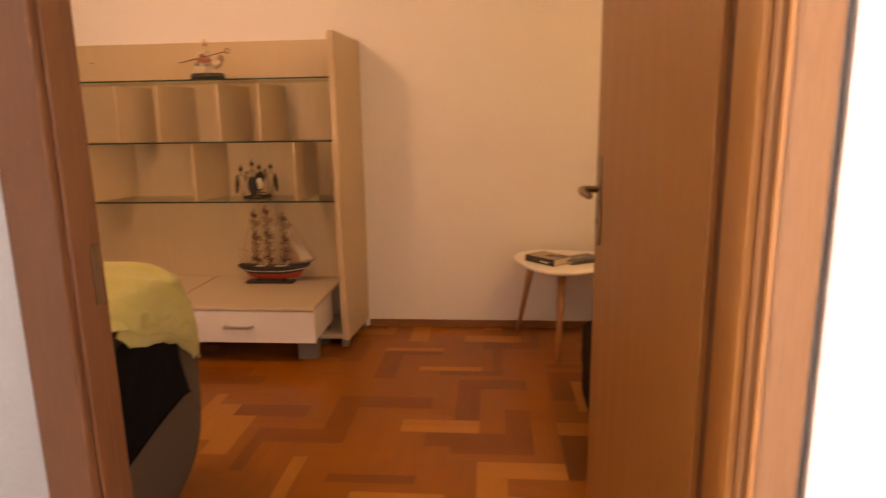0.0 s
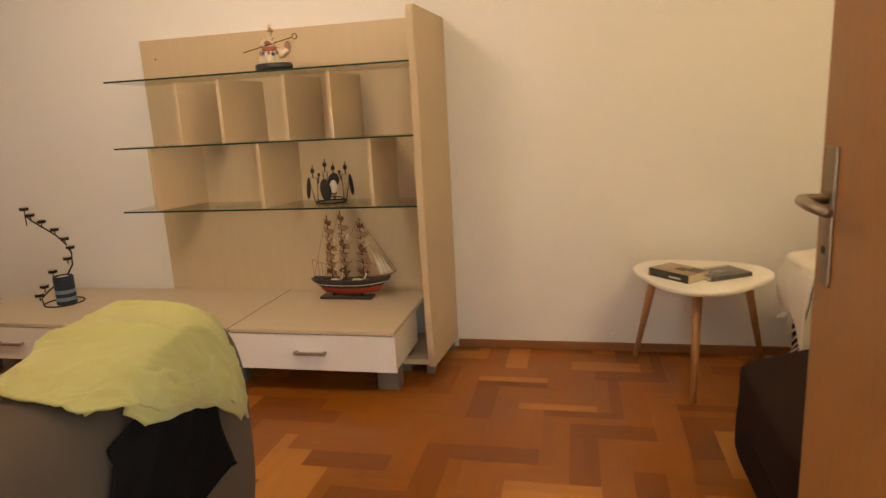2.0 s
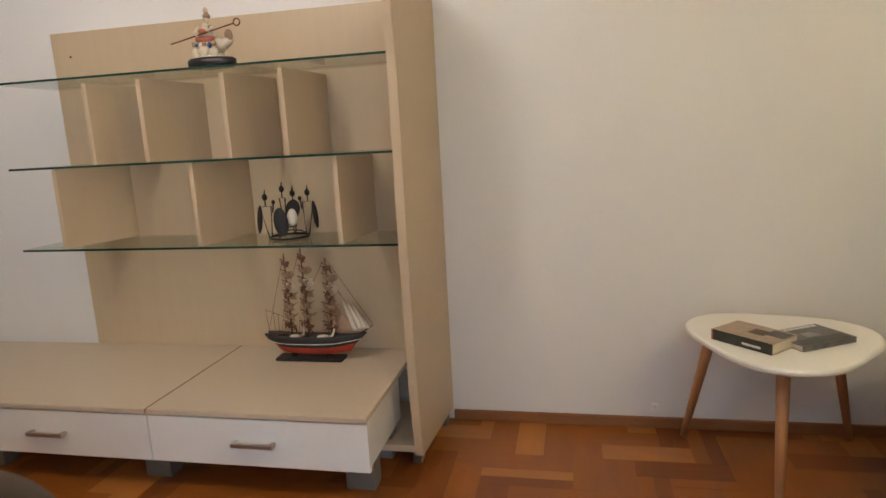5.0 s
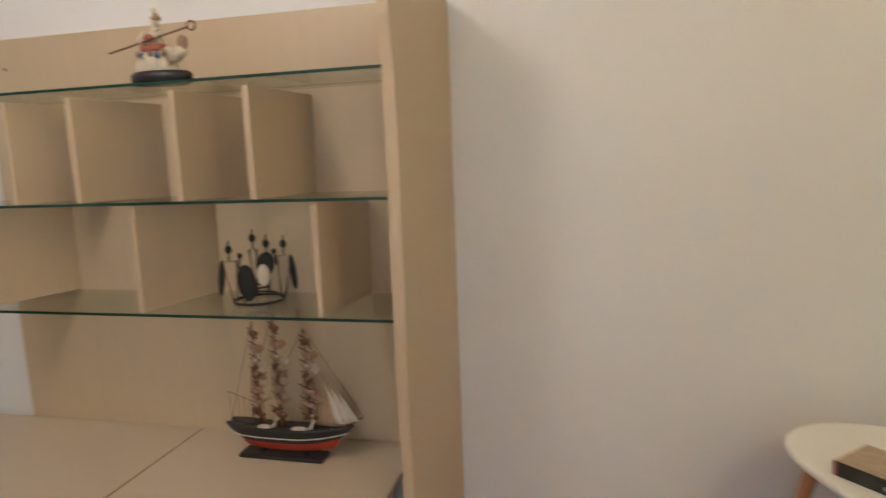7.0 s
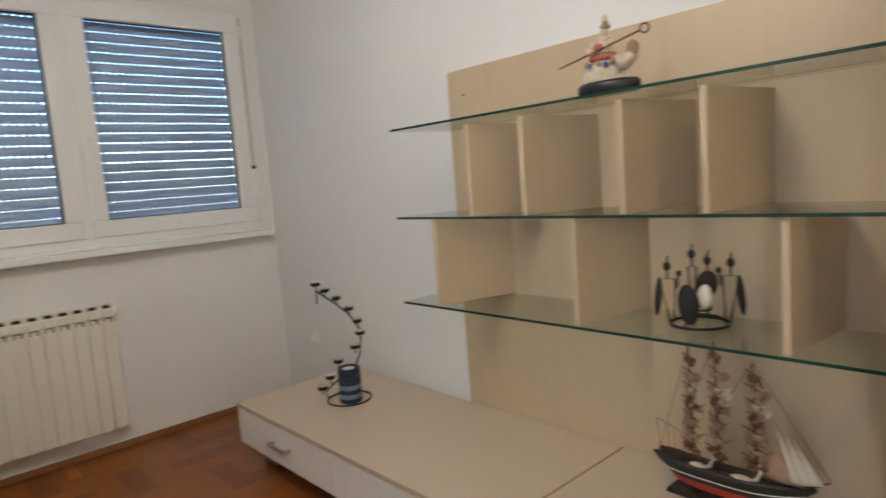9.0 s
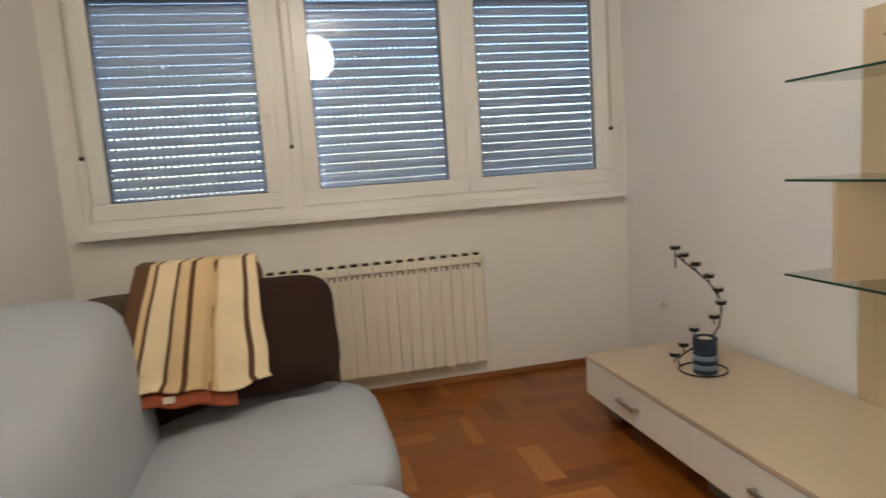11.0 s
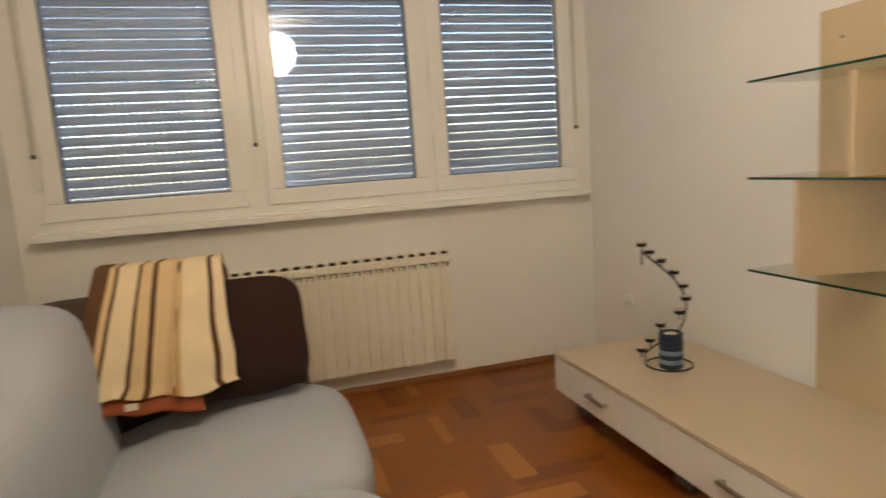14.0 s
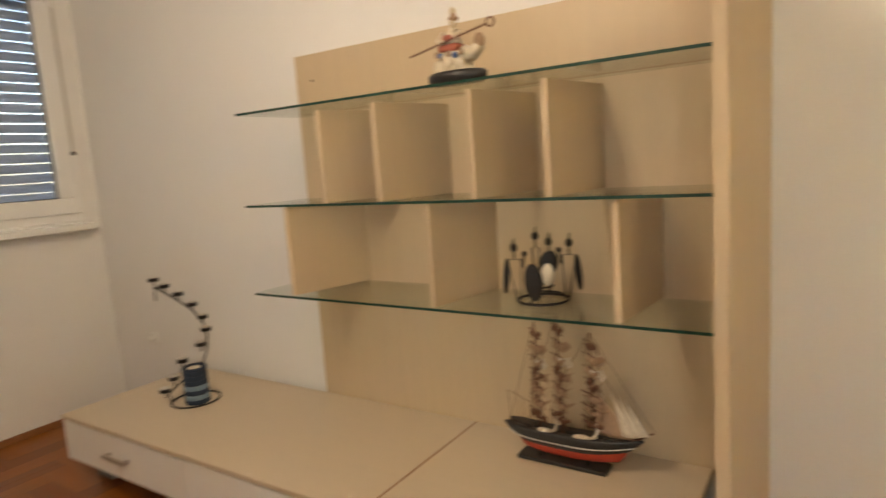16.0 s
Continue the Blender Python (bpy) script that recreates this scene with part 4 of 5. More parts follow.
def hull(bm, zlist, index):
    n = 26
    rings = []
    for z, half, x0, x1 in zlist:
        row = []
        for i in range(n + 1):
            u = i / n
            x = x0 + (x1 - x0) * u
            w = half * max(0.03, (1 - max(0, (u - 0.55) / 0.45) ** 2.2) * (1 - 0.55 * max(0, (0.14 - u) / 0.14) ** 2))
            sheer = 0.016 * max(0, (u - 0.5) / 0.5) ** 2 + 0.010 * max(0, (0.35 - u) / 0.35) ** 2
            row.append((x, w, z + sheer))
        rings.append(row)
    for side in (-1, 1):
        g = [[bm.verts.new((x, SYC + side * w, z)) for x, w, z in row] for row in rings]
        for a, b in zip(g, g[1:]):
            for i in range(n):
                bm.faces.new((a[i], a[i + 1], b[i + 1], b[i])).material_index = index
    return rings


bm = bmesh.new()
r = hull(bm, [(UT + 0.040, 0.006, -0.665, -0.365), (UT + 0.052, 0.026, -0.68, -0.355), (UT + 0.074, 0.034, -0.695, -0.340)], 0)
part("lower_hull", bm, M_HULLRED, ship, "red lower hull", smooth=True)
bm = bmesh.new()
r = hull(bm, [(UT + 0.074, 0.0345, -0.697, -0.338), (UT + 0.092, 0.039, -0.725, -0.315), (UT + 0.112, 0.040, -0.742, -0.292), (UT + 0.118, 0.036, -0.738, -0.294), (UT + 0.110, 0.0005, -0.730, -0.300)], 0)
part("upper_hull", bm, M_HULLBLACK, ship, "black upper hull", smooth=True)
bm = bmesh.new()
for side in (-1, 1):
    pts = []
    for i in range(27):
        u = i / 26
        x = -0.722 + 0.404 * u
        w = 0.0395 * max(0.03, (1 - max(0, (u - 0.55) / 0.45) ** 2.2) * (1 - 0.55 * max(0, (0.14 - u) / 0.14) ** 2))
        pts.append((x, SYC + side * (w + 0.0006), UT + 0.090 + 0.016 * max(0, (u - 0.5) / 0.5) ** 2 + 0.010 * max(0, (0.35 - u) / 0.35) ** 2))
    tube(bm, pts, 0.0016, 5)
part("white_line", bm, M_INKWHITE, ship, "white line along the hull")
for x0, x1 in ((-0.625, -0.575), (-0.505, -0.445)):
    bm = bmesh.new()
    ball(bm, ((x0 + x1) / 2, SYC - 0.022, UT + 0.117), (x1 - x0) / 2, 0.012, 0.009)
    part("lifeboat", bm, M_SAIL, ship, "small pale lifeboat", smooth=True)
    bm = bmesh.new()
    tube(bm, [(x1 - 0.006, SYC - 0.020, UT + 0.116), (x1 + 0.012, SYC - 0.022, UT + 0.126), (x1 + 0.020, SYC - 0.020, UT + 0.146), (x1 + 0.016, SYC - 0.016, UT + 0.166)], [0.004, 0.006, 0.005, 0.0025], 7)
    part("davit_cloth", bm, M_SAIL, ship, "curved strip of pale cloth", smooth=True)
for x0, x1 in ((-0.68, -0.645), (-0.41, -0.375)):
    part("deck_house", boxed(x0, x1, SYC - 0.014, SYC + 0.014, UT + 0.108, UT + 0.124, bevel=0.003), M_HULLBLACK, ship, "dark deck house")
rag = random.Random(11)
for mx, top in ((-0.628, 0.760), (-0.552, 0.782), (-0.448, 0.742)):
    bm = bmesh.new()
    tube(bm, [(mx + 0.006, SYC, UT + 0.10), (mx, SYC, top)], [0.005, 0.0026], 8)
    for z in (0.36, 0.66):
        box(bm, mx - 0.009, mx + 0.009, SYC - 0.009, SYC + 0.009, UT + (top - UT) * z, UT + (top - UT) * z + 0.006)
    mast = part("mast", bm, M_MAST, ship, "brown wooden mast with yards and furled sails", smooth=True)
    for q in range(7):
        z = UT + 0.165 + q * (top - UT - 0.18) / 6.3
        hw = 0.050 - 0.004 * q
        yaw = 1.0 + rag.uniform(-0.15, 0.15)
        dx, dy = hw * math.sin(yaw), hw * math.cos(yaw)
        bm = bmesh.new()
        tube(bm, [(mx - dx, SYC + dy, z + 0.004), (mx + dx, SYC - dy, z - 0.004)], 0.0022, 6)
        part("yard", bm, M_MAST, mast)
        bm = bmesh.new()
        pts = [(mx + dx * u * 0.8 + 0.004, SYC - dy * u * 0.8 - 0.004, z - 0.006 - 0.010 * (1 - u * u) + rag.uniform(-0.003, 0.003)) for u in (-1, -0.6, -0.2, 0.2, 0.6, 1)]
        tube(bm, pts, [rag.uniform(0.003, 0.0075) for _ in pts], 7)
        for _ in range(3):
            u = rag.uniform(-0.8, 0.8)
            a = Vector((mx + dx * u + 0.003, SYC - dy * u - 0.006, z - 0.006))
            tube(bm, [a, a + Vector((rag.uniform(-0.004, 0.012), -0.004, -0.012)), a + Vector((rag.uniform(-0.004, 0.016), -0.003, rag.uniform(-0.026, -0.016)))], [0.005, 0.004, 0.0015], 6)
        part("furled_sail", bm, M_SAILTAN if q % 3 else M_MAST, mast, "ragged brown furled sail", smooth=True)
        if q in (1, 2, 3, 4, 5):
            k = rag.uniform(0.7, 1.1)
            rows = []
            for i in range(7):
                v = i / 6
                rows.append([(mx + 0.010 + 0.044 * k * u * (1 - 0.35 * v) + 0.010 * math.sin(5 * v + q), SYC - 0.020 * u - 0.012 * math.sin(3 * v + 4 * u), z - 0.030 * v + 0.010 * u * u - 0.006 * u) for u in [j / 6 for j in range(7)]])
            bm = bmesh.new()
            sheet(bm, rows, 0.001)
            part("sail", bm, M_SAIL if q == 4 else M_SAILTAN, mast, "small yellowed loose sail", smooth=True)
bm = bmesh.new()
tube(bm, [(-0.335, SYC, UT + 0.118), (-0.262, SYC, UT + 0.160)], [0.004, 0.002], 8)
part("bowsprit", bm, M_MAST, ship)


def three_corner(name, a, b, c, mat, label):
    rows = []
    for i in range(8):
        v = i / 7
        l, rgt = a.lerp(c, v), a.lerp(b, v)
        rows.append([tuple(l.lerp(rgt, j / 6) + Vector((0, -0.008 * math.sin(math.pi * j / 6) * v, 0.0))) for j in range(7)])
    bm = bmesh.new()
    sheet(bm, rows, 0.0012)
    part(name, bm, mat, ship, label, smooth=True)


three_corner("staysail", Vector((-0.430, SYC, UT + 0.255)), Vector((-0.318, SYC - 0.004, UT + 0.130)), Vector((-0.440, SYC, UT + 0.128)), M_SAILTAN, "brown triangular staysail")
for k in range(3):
    a = Vector((-0.385 + 0.022 * k, SYC - 0.010 - 0.004 * k, UT + 0.262 - 0.006 * k))
    b = Vector((-0.312 + 0.021 * k, SYC - 0.008 - 0.004 * k, UT + 0.140 + 0.007 * k))
    c = Vector((-0.352 + 0.025 * k, SYC - 0.014 - 0.004 * k, UT + 0.142 + 0.007 * k))
    three_corner("jib", a, b, c, M_SAIL, "narrow pale jib sail")
bm = bmesh.new()
for a, b in (((-0.628, 0.760), (-0.735, 0.43)), ((-0.552, 0.782), (-0.628, 0.60)), ((-0.448, 0.742), (-0.262, 0.480)), ((-0.448, 0.68), (-0.30, 0.460)), ((-0.448, 0.742), (-0.552, 0.58)), ((-0.735, 0.535), (-0.628, 0.50)), ((-0.725, 0.43), (-0.735, 0.535)), ((-0.70, 0.44), (-0.70, 0.525)), ((-0.68, 0.44), (-0.68, 0.515))):
    tube(bm, [(a[0], SYC, a[1]), (b[0], SYC, b[1])], 0.0010, 4)
for mx, top in ((-0.628, 0.760), (-0.552, 0.782), (-0.448, 0.742)):
    for side in (-1, 1):
        for k in (-1, 0, 1):
            tube(bm, [(mx, SYC, top - 0.10), (mx + 0.014 * k - 0.012, SYC + side * 0.036, UT + 0.115)], 0.0008, 4)
tagged(part("rigging", bm, M_MAST, ship), "thin brown rigging lines", kind="stuff")
# the model's true size and place on the cabinet
fit_ship = Matrix.Translation((-0.517, -0.174, UT)) @ Matrix.Diagonal((0.965, 0.94, 1.0, 1.0)) @ Matrix.Translation((0.517, -SYC, -UT))
settle = Matrix.Translation((0, 0, UT + 0.024)) @ Matrix.Diagonal((1, 1, 1.035, 1)) @ Matrix.Translation((0, 0, -UT - 0.040))
for o in ship.children_recursive:
    o.data.transform(fit_ship if o.name.split(".")[0] in ("stand", "cradle") else settle @ fit_ship)

# ---------------------------------------------------------------- figurine on the top shelf
gz = GLASS_Z[2] + 0.004
FX, FY = -0.778, -0.275
bm = bmesh.new()
lathe(bm, [(0.084, 0.0), (0.094, 0.006), (0.095, 0.026), (0.086, 0.034)], (FX, FY, gz), 28, index=1, sy=0.55)
lathe(bm, [(0.072, 0.034), (0.060, 0.046), (0.030, 0.052)], (FX - 0.008, FY, gz), 20, sy=0.5)
ball(bm, (FX - 0.006, FY, gz + 0.074), 0.050, 0.034, 0.036)
for dx, dy, h in ((-0.045, -0.018, 0.050), (-0.038, 0.016, 0.048), (0.022, -0.018, 0.052), (0.026, 0.016, 0.05), (-0.012, -0.026, 0.058)):
    ball(bm, (FX + dx, FY + dy, gz + h), 0.020, 0.014, 0.022)
# neck and raised head
tube(bm, [(FX + 0.030, FY, gz + 0.080), (FX + 0.055, FY - 0.002, gz + 0.076), (FX + 0.078, FY - 0.003, gz + 0.092), (FX + 0.088, FY - 0.003, gz + 0.122)], [0.026, 0.020, 0.017, 0.009], 10)
ball(bm, (FX + 0.082, FY - 0.008, gz + 0.108), 0.016, 0.012, 0.022, index=5)
# saddle cloth and rider
box(bm, FX - 0.040, FX + 0.028, FY - 0.036, FY + 0.036, gz + 0.088, gz + 0.110, bevel=0.009, index=2)
for k in range(5):
    ball(bm, (FX - 0.044 + 0.020 * k, FY - 0.034, gz + 0.082 - 0.006 * (k % 2)), 0.008, 0.006, 0.010, index=(5, 0, 5, 3, 5)[k])
box(bm, FX - 0.040, FX - 0.020, FY - 0.041, FY + 0.030, gz + 0.072, gz + 0.086, bevel=0.006, index=3)
lathe(bm, [(0.026, 0.0), (0.026, 0.010), (0.017, 0.030), (0.011, 0.044), (0.008, 0.052)], (FX - 0.008, FY, gz + 0.108), 12)
ball(bm, (FX - 0.008, FY - 0.030, gz + 0.125), 0.016, 0.008, 0.010, index=2)
tube(bm, [(FX - 0.030, FY - 0.012, gz + 0.142), (FX - 0.034, FY - 0.034, gz + 0.120), (FX - 0.016, FY - 0.046, gz + 0.112)], 0.008, 8)
tube(bm, [(FX + 0.014, FY - 0.012, gz + 0.142), (FX + 0.034, FY - 0.036, gz + 0.130), (FX + 0.024, FY - 0.046, gz + 0.120)], 0.008, 8)
ball(bm, (FX - 0.006, FY, gz + 0.170), 0.010, 0.010, 0.013)
lathe(bm, [(0.011, 0.0), (0.015, 0.007), (0.009, 0.013), (0.007, 0.020)], (FX - 0.002, FY, gz + 0.176), 12, index=5)
lathe(bm, [(0.008, 0.0), (0.009, 0.012), (0.003, 0.020)], (FX - 0.004, FY, gz + 0.194), 10)
tube(bm, [(FX - 0.128, FY - 0.045, gz + 0.088), (FX + 0.128, FY - 0.045, gz + 0.140)], 0.0026, 6, index=4)
tube(bm, [(FX + 0.139 + 0.012 * math.cos(k * math.tau / 14), FY - 0.045, gz + 0.143 + 0.012 * math.sin(k * math.tau / 14)) for k in range(14)], 0.0026, 6, index=4, close=True)
solo("figurine", bm, [M_PORCELAIN, M_HULLBLACK, M_PAINTRED, M_PAINTBLUE, M_MAST, M_SAILTAN], "small painted porcelain figurine with a staff on a black oval base", "figurine", smooth=True)

# ---------------------------------------------------------------- iron candle holder on the lower shelf
gz = GLASS_Z[0] + 0.004
CX, CY = -0.596, -0.158
holder = thing("candle_holder", "black iron ring candle holder with slim uprights and shields", "candle holder", (CX, CY, gz))
RV, BV = Vector((0.916, 0.40, 0)), Vector((-0.40, 0.916, 0))   # across and into the shelf


def spot(a, b, z):
    p = Vector((CX, CY, gz + z)) + RV * a + BV * b
    return (p.x, p.y, p.z)


bm = bmesh.new()
for k in range(3):
    a = math.tau * k / 3 + 0.4
    tube(bm, [(CX, CY, gz + 0.030), (CX + 0.05 * math.cos(a), CY + 0.05 * math.sin(a), gz + 0.026), (CX + 0.082 * math.cos(a), CY + 0.082 * math.sin(a), gz + 0.006)], 0.0028, 6)
tube(bm, [(CX + 0.082 * math.cos(k * math.tau / 36), CY + 0.082 * math.sin(k * math.tau / 36), gz + 0.0045) for k in range(36)], 0.0044, 8, close=True)
tube(bm, [(CX + 0.034 * math.cos(k * math.tau / 24), CY + 0.034 * math.sin(k * math.tau / 24), gz + 0.046) for k in range(24)], 0.0028, 6, close=True)
part("ring", bm, M_IRON, holder, "round black iron ring", smooth=True)
for a, b, h, side in ((-0.088, 0.0, 0.162, -1), (0.088, 0.0, 0.170, 1), (-0.020, 0.078, 0.185, -1), (0.024, 0.078, 0.165, 1)):
    bm = bmesh.new()
    w = 0.023 if b == 0 else 0.012
    tube(bm, [spot(a * 0.88 - w * 0.25, b, 0.005), spot(a - w, b, h - 0.032), spot(a + w, b, h - 0.032), spot(a * 0.88 + w * 0.25, b, 0.005)], 0.0034, 6)
    tube(bm, [spot(a, b, h - 0.032), spot(a, b, h)], 0.003, 6)
    ball(bm, spot(a, b, h + 0.004), 0.0115, 0.0115, 0.013, u=10, v=8)
    tube(bm, [spot(a, b, h + 0.014), spot(a + 0.003, b, h + 0.034)], [0.004, 0.0015], 6)
    up = part("upright", bm, M_IRON, holder, "slim black iron upright with a round knob", smooth=True)
    if b == 0:
        bm = bmesh.new()
        ball(bm, spot(a + side * (w + 0.004), b - 0.008, h * 0.50), 0.011, 0.005, 0.056, u=12, v=10, m=Matrix.Rotation(0.41, 3, "Z") @ Matrix.Rotation(-0.10 * side, 3, "Y"))
        part("shield", bm, M_IRON, up, "narrow dark oval shield", smooth=True)
        bm = bmesh.new()
        ball(bm, spot(a - side * (w + 0.010), b + 0.01, h - 0.018), 0.008, 0.008, 0.009, u=10, v=8)
        tube(bm, [spot(a - side * (w + 0.010), b + 0.01, h - 0.02), spot(a - side * (w + 0.004), b + 0.005, h - 0.06)], 0.003, 6)
        part("knob", bm, M_IRON, up, smooth=True)
for a, b, z, rx, rz, tilt in ((-0.026, -0.080, 0.072, 0.029, 0.056, -0.10), (0.022, 0.035, 0.108, 0.030, 0.040, 0.25)):
    bm = bmesh.new()
    ball(bm, spot(a, b, z), rx, 0.007, rz, u=20, v=12, m=Matrix.Rotation(0.41, 3, "Z") @ Matrix.Rotation(tilt, 3, "Y"))
    part("large_shield", bm, M_IRON, holder, "broad dark oval shield", smooth=True)
bm = bmesh.new()
ball(bm, spot(0.018, 0.0, 0.080), 0.021, 0.021, 0.034, u=18, v=12)
part("candle", bm, M_IVORY, holder, "egg-shaped ivory candle", smooth=True)

narrow = Matrix.Translation((CX, CY, gz)) @ Matrix.Diagonal((0.93, 0.93, 1.0, 1.0)) @ Matrix.Translation((-CX, -CY, -gz))
for o in holder.children_recursive:
    o.data.transform(narrow)

# ---------------------------------------------------------------- spiral tealight stand and striped candle
TX, TY = -2.160, -0.325
stand = thing("tealight_stand", "black iron spiral stand with a stair of tealight cups", "candle stand", (TX, TY, UT))
bm = bmesh.new()
tube(bm, [(TX + 0.098 * math.cos(k * math.tau / 40), TY + 0.098 * math.sin(k * math.tau / 40), UT + 0.004) for k in range(40)], 0.004, 8, close=True)
part("base_ring", bm, M_IRON, stand, "round black iron base ring", smooth=True)
SX, SYY = -0.075, 0.065          # the stand as a whole, set back on the cabinet
cups = [(x + SX, y + SYY, z) for x, y, z in [(-2.135, -0.495, 0.392), (-2.150, -0.440, 0.425), (-2.090, -0.428, 0.507), (-2.042, -0.365, 0.566), (-2.046, -0.328, 0.621), (-2.098, -0.302, 0.665), (-2.146, -0.311, 0.719), (-2.186, -0.348, 0.770), (-2.198, -0.399, 0.815), (-2.165, -0.462, 0.857)]]
spine = [(TX - 0.075, TY - 0.063, UT + 0.004)] + [(x + SX, y + SYY, z) for x, y, z in ((-2.150, -0.470, 0.362), (-2.150, -0.430, 0.385), (-2.080, -0.340, 0.47), (-2.030, -0.350, 0.525))] + [(x, y + 0.002, z - 0.034) for x, y, z in cups[4:]]
bm = bmesh.new()
tube(bm, spine, 0.0042, 8)
tube(bm, [(cups[-1][0], cups[-1][1], 0.825), (cups[-1][0] + 0.004, cups[-1][1] - 0.004, 0.765)], 0.003, 6)
part("spine", bm, M_IRON, stand, "curved black iron stem", smooth=True)
for x, y, z in cups:
    bm = bmesh.new()
    tube(bm, [(x, y, z - 0.036), (x, y, z - 0.010)], 0.003, 6)
    lathe(bm, [(0.006, -0.012), (0.021, -0.010), (0.022, 0.006), (0.0205, 0.006), (0.0195, -0.006), (0.003, -0.006)], (x, y, z), 16)
    cup = part("cup", bm, M_IRON, stand, "black iron cup")
    bm = bmesh.new()
    lathe(bm, [(0.0192, -0.0055), (0.0195, 0.0095), (0.0185, 0.0095), (0.018, 0.006), (0.002, 0.006)], (x, y, z), 16)
    part("tealight", bm, M_CUP, cup, "silver tealight")
candle = thing("striped_candle", "thick blue striped pillar candle on the cabinet", "candle", (-2.135, -0.333, UT))
jx, jy = -2.135, -0.333
for k in range(7):
    bm = bmesh.new()
    z0 = UT + k * 0.0205
    lathe(bm, [(0.049, z0 - UT), (0.0505, z0 - UT + 0.003), (0.0505, z0 - UT + 0.0175), (0.049, z0 - UT + 0.0204)], (jx, jy, UT), 24)
    part("band", bm, M_BLUE if k % 2 == 0 or k == 5 else M_BLUEPALE, candle, "wax band", smooth=True)
bm = bmesh.new()
lathe(bm, [(0.049, 0.1436), (0.052, 0.150), (0.046, 0.158), (0.034, 0.150), (0.003, 0.146)], (jx, jy, UT), 24)
part("rim", bm, M_BLUE, candle, smooth=True)
bm = bmesh.new()
lathe(bm, [(0.028, 0.1515), (0.026, 0.1525), (0.002, 0.153)], (jx, jy, UT), 18)
part("melted_top", bm, M_IVORY, candle, "pale melted wax")

# ---------------------------------------------------------------- sockets
for x, z in ((-2.95, 0.425), (0.816, 0.088)):
    s = thing("wall_socket", "small white plastic wall socket above the cabinet" if x < 0 else "small white cable outlet low on the wall", "socket", (x, 0, z))
    w = 0.027 if x < 0 else 0.013
    part("plate", boxed(x - w, x + w, -0.010, -0.001, z - w, z + w, bevel=0.004), M_PVC, s)
    bm = bmesh.new()
    tube(bm, [(x, -0.0095, z), (x, -0.0125, z)], w * 0.55, 16)
    part("insert", bm, M_IVORY, s)
bm = bmesh.new()
tube(bm, [(-2.95, -0.012, 0.425), (-2.95, -0.030, 0.425), (-2.945, -0.034, 0.405)], [0.013, 0.013, 0.008], 12)
solo("plug", bm, M_PVC, "white plug in the wall socket", "plug", smooth=True)

# ---------------------------------------------------------------- parquet, last
floor = thing("floor", "herringbone oak parquet in orange-brown staves", "floor", (0, 0, -0.011), kind="structure")
SB, SL = 0.1067, 0.3201      # pairs of staves laid in herringbone
SW = SB / 2


def stave_mesh(along_x, variant):
    bm = bmesh.new()
    lx, ly = (SL, SW) if along_x else (SW, SL)
    g, c = 0.00005, 0.0004
    o = [(g, g), (lx - g, g), (lx - g, ly - g), (g, ly - g)]
    i = [(g + c, g + c), (lx - g - c, g + c), (lx - g - c, ly - g - c), (g + c, ly - g - c)]
    a = [bm.verts.new((x, y, 0)) for x, y in o]
    b = [bm.verts.new((x, y, 0.0105)) for x, y in o]
    d = [bm.verts.new((x, y, 0.0108)) for x, y in i]
    for k in range(4):
        bm.faces.new((a[k], a[(k + 1) % 4], b[(k + 1) % 4], b[k]))
        bm.faces.new((b[k], b[(k + 1) % 4], d[(k + 1) % 4], d[k]))
    bm.faces.new(d)
    me = bpy.data.meshes.new("stave")
    bm.to_mesh(me)
    bm.free()
    me.materials.append((M_STAVE_X if along_x else M_STAVE_Y)[variant])
    return me


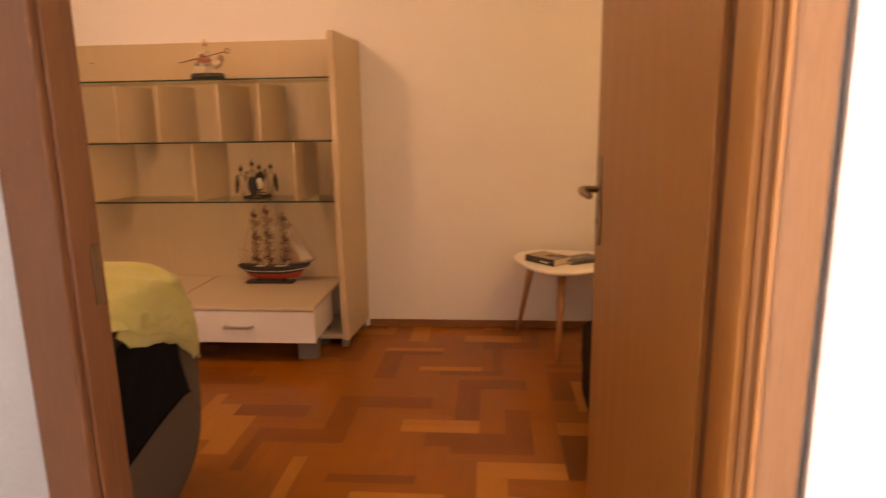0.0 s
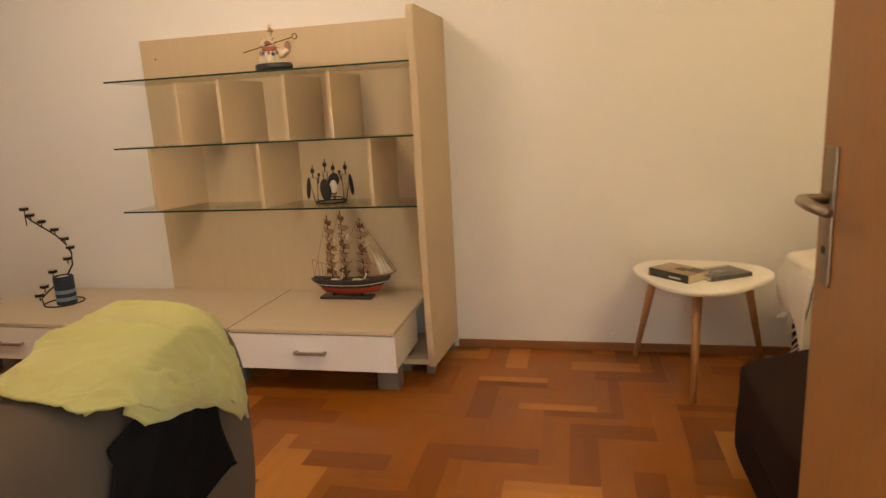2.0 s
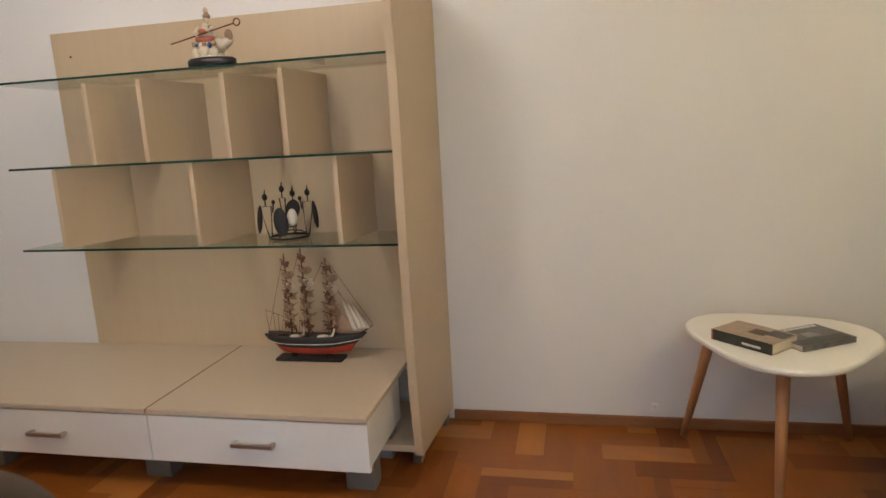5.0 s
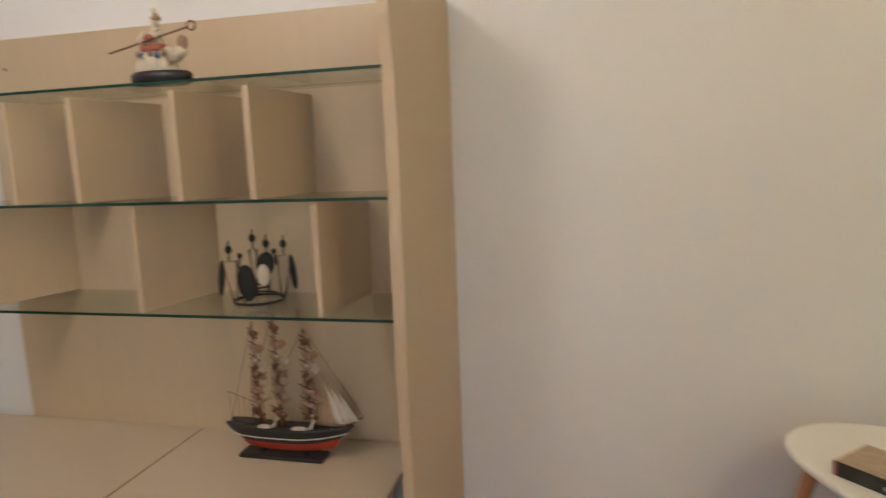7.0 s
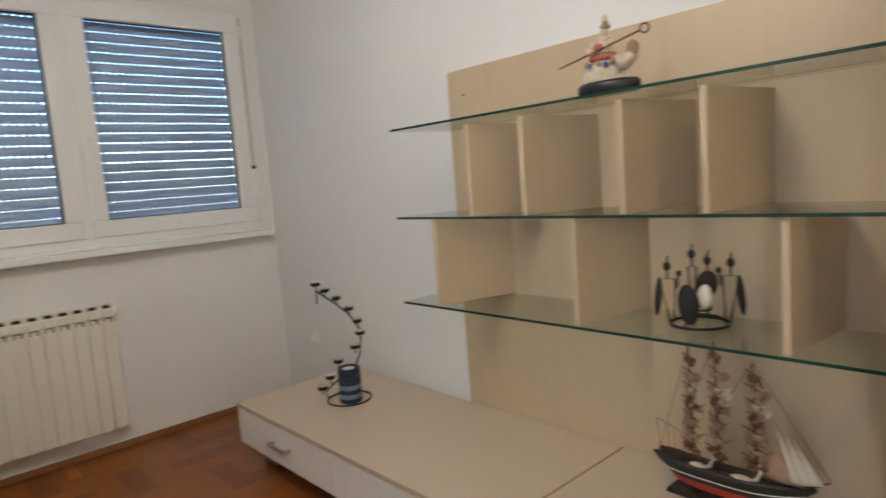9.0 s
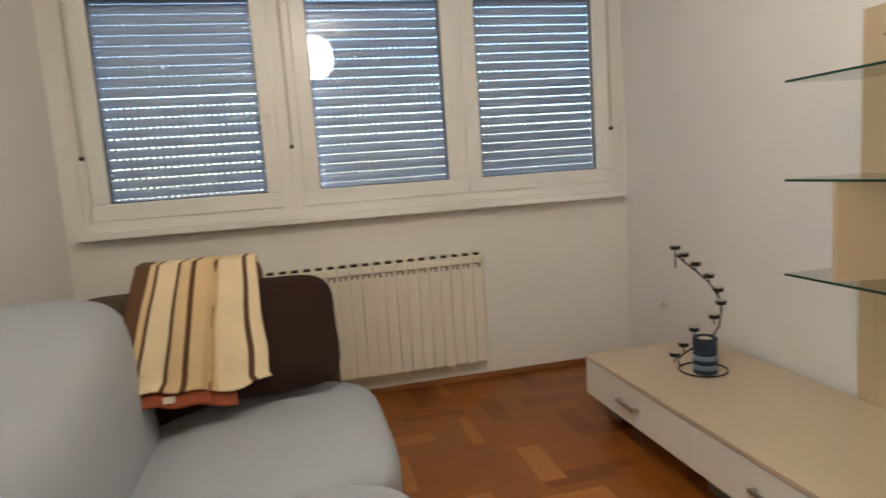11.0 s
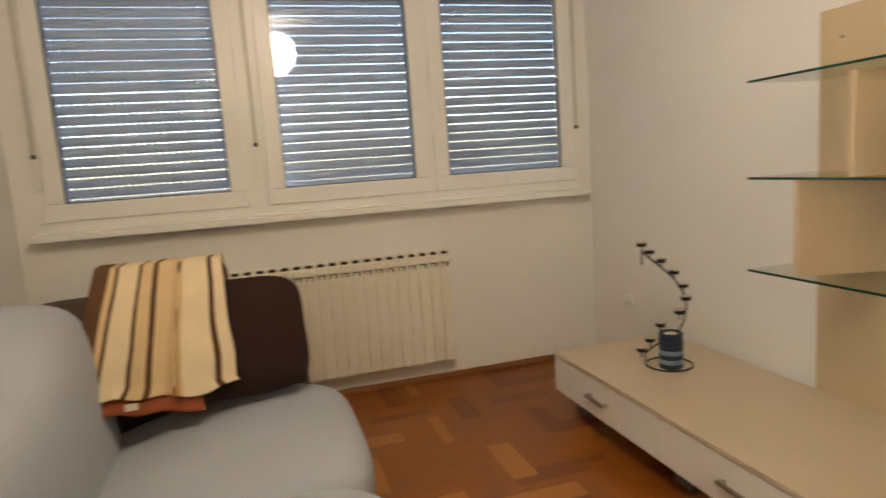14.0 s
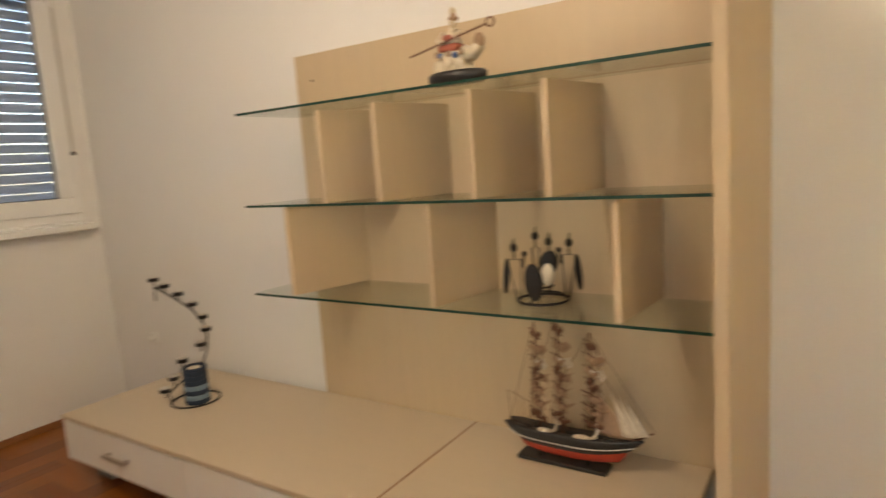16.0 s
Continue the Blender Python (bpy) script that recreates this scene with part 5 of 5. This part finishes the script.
M_STAVE_X = [material("oak_stave_x%d" % k, c, 0.34, vary=0.13, scale=2.5, fine=6, stretch=(1, 5, 5), coat=0.08, spec=0.4, per_object=0.35) for k, c in enumerate(((0.270, 0.083, 0.011), (0.41, 0.160, 0.032), (0.190, 0.053, 0.008)))]
M_STAVE_Y = [material("oak_stave_y%d" % k, c, 0.34, vary=0.13, scale=2.5, fine=6, stretch=(5, 1, 5), coat=0.08, spec=0.4, per_object=0.35) for k, c in enumerate(((0.270, 0.083, 0.011), (0.41, 0.160, 0.032), (0.190, 0.053, 0.008)))]
meshes = {(a, v): stave_mesh(a, v) for a in (True, False) for v in range(3)}
pick = random.Random(7)
rest = {True: [], False: []}
for k in range(-60, 16):
    for m in range(-12, 16):
        for along_x in (True, False):
            x = 0.176 - k * SB + m * 2 * SL - (0 if along_x else SB)
            y = -0.488 + k * SB + (0 if along_x else SB - SL)
            shade = pick.choices((0, 1, 2), (0.68, 0.13, 0.19))[0]
            for half in (0, 1):
                px, py = (x, y + half * SW) if along_x else (x + half * SW, y)
                mx, my = (px + SL / 2, py + SW / 2) if along_x else (px + SW / 2, py + SL / 2)
                if not (WX - 0.17 < mx < RX + 0.17 and -5.1 < my < 0.17) or (my < -3.25 and not -3.2 < mx < 1.3):
                    continue
                tone = shade if pick.random() < 0.85 else pick.choices((0, 1, 2), (0.76, 0.10, 0.14))[0]
                near = (-0.1 < mx < 1.25 and -1.65 < my) or (-3.4 < mx < -1.85 and -1.75 < my < -0.6)
                if near:
                    s = new("stave", meshes[(along_x, tone)])
                    s.parent = floor
                    s.location = (px, py, pick.uniform(-0.0002, 0.0001))
                else:
                    rest[along_x].append((px, py, tone))
for along_x, items in rest.items():
    bm = bmesh.new()
    lx, ly = (SL, SW) if along_x else (SW, SL)
    for x, y, shade in items:
        g = 0.00005
        q = [(x + g, y + g), (x + lx - g, y + g), (x + lx - g, y + ly - g), (x + g, y + ly - g)]
        a = [bm.verts.new((*p, -0.011)) for p in q]
        b = [bm.verts.new((*p, -0.0003)) for p in q]
        for k in range(4):
            bm.faces.new((a[k], a[(k + 1) % 4], b[(k + 1) % 4], b[k])).material_index = shade
        bm.faces.new(b).material_index = shade
    o = part("far_staves", bm, M_STAVE_X if along_x else M_STAVE_Y, floor)
    tagged(o, "staves farther off in the same parquet", kind="stuff")
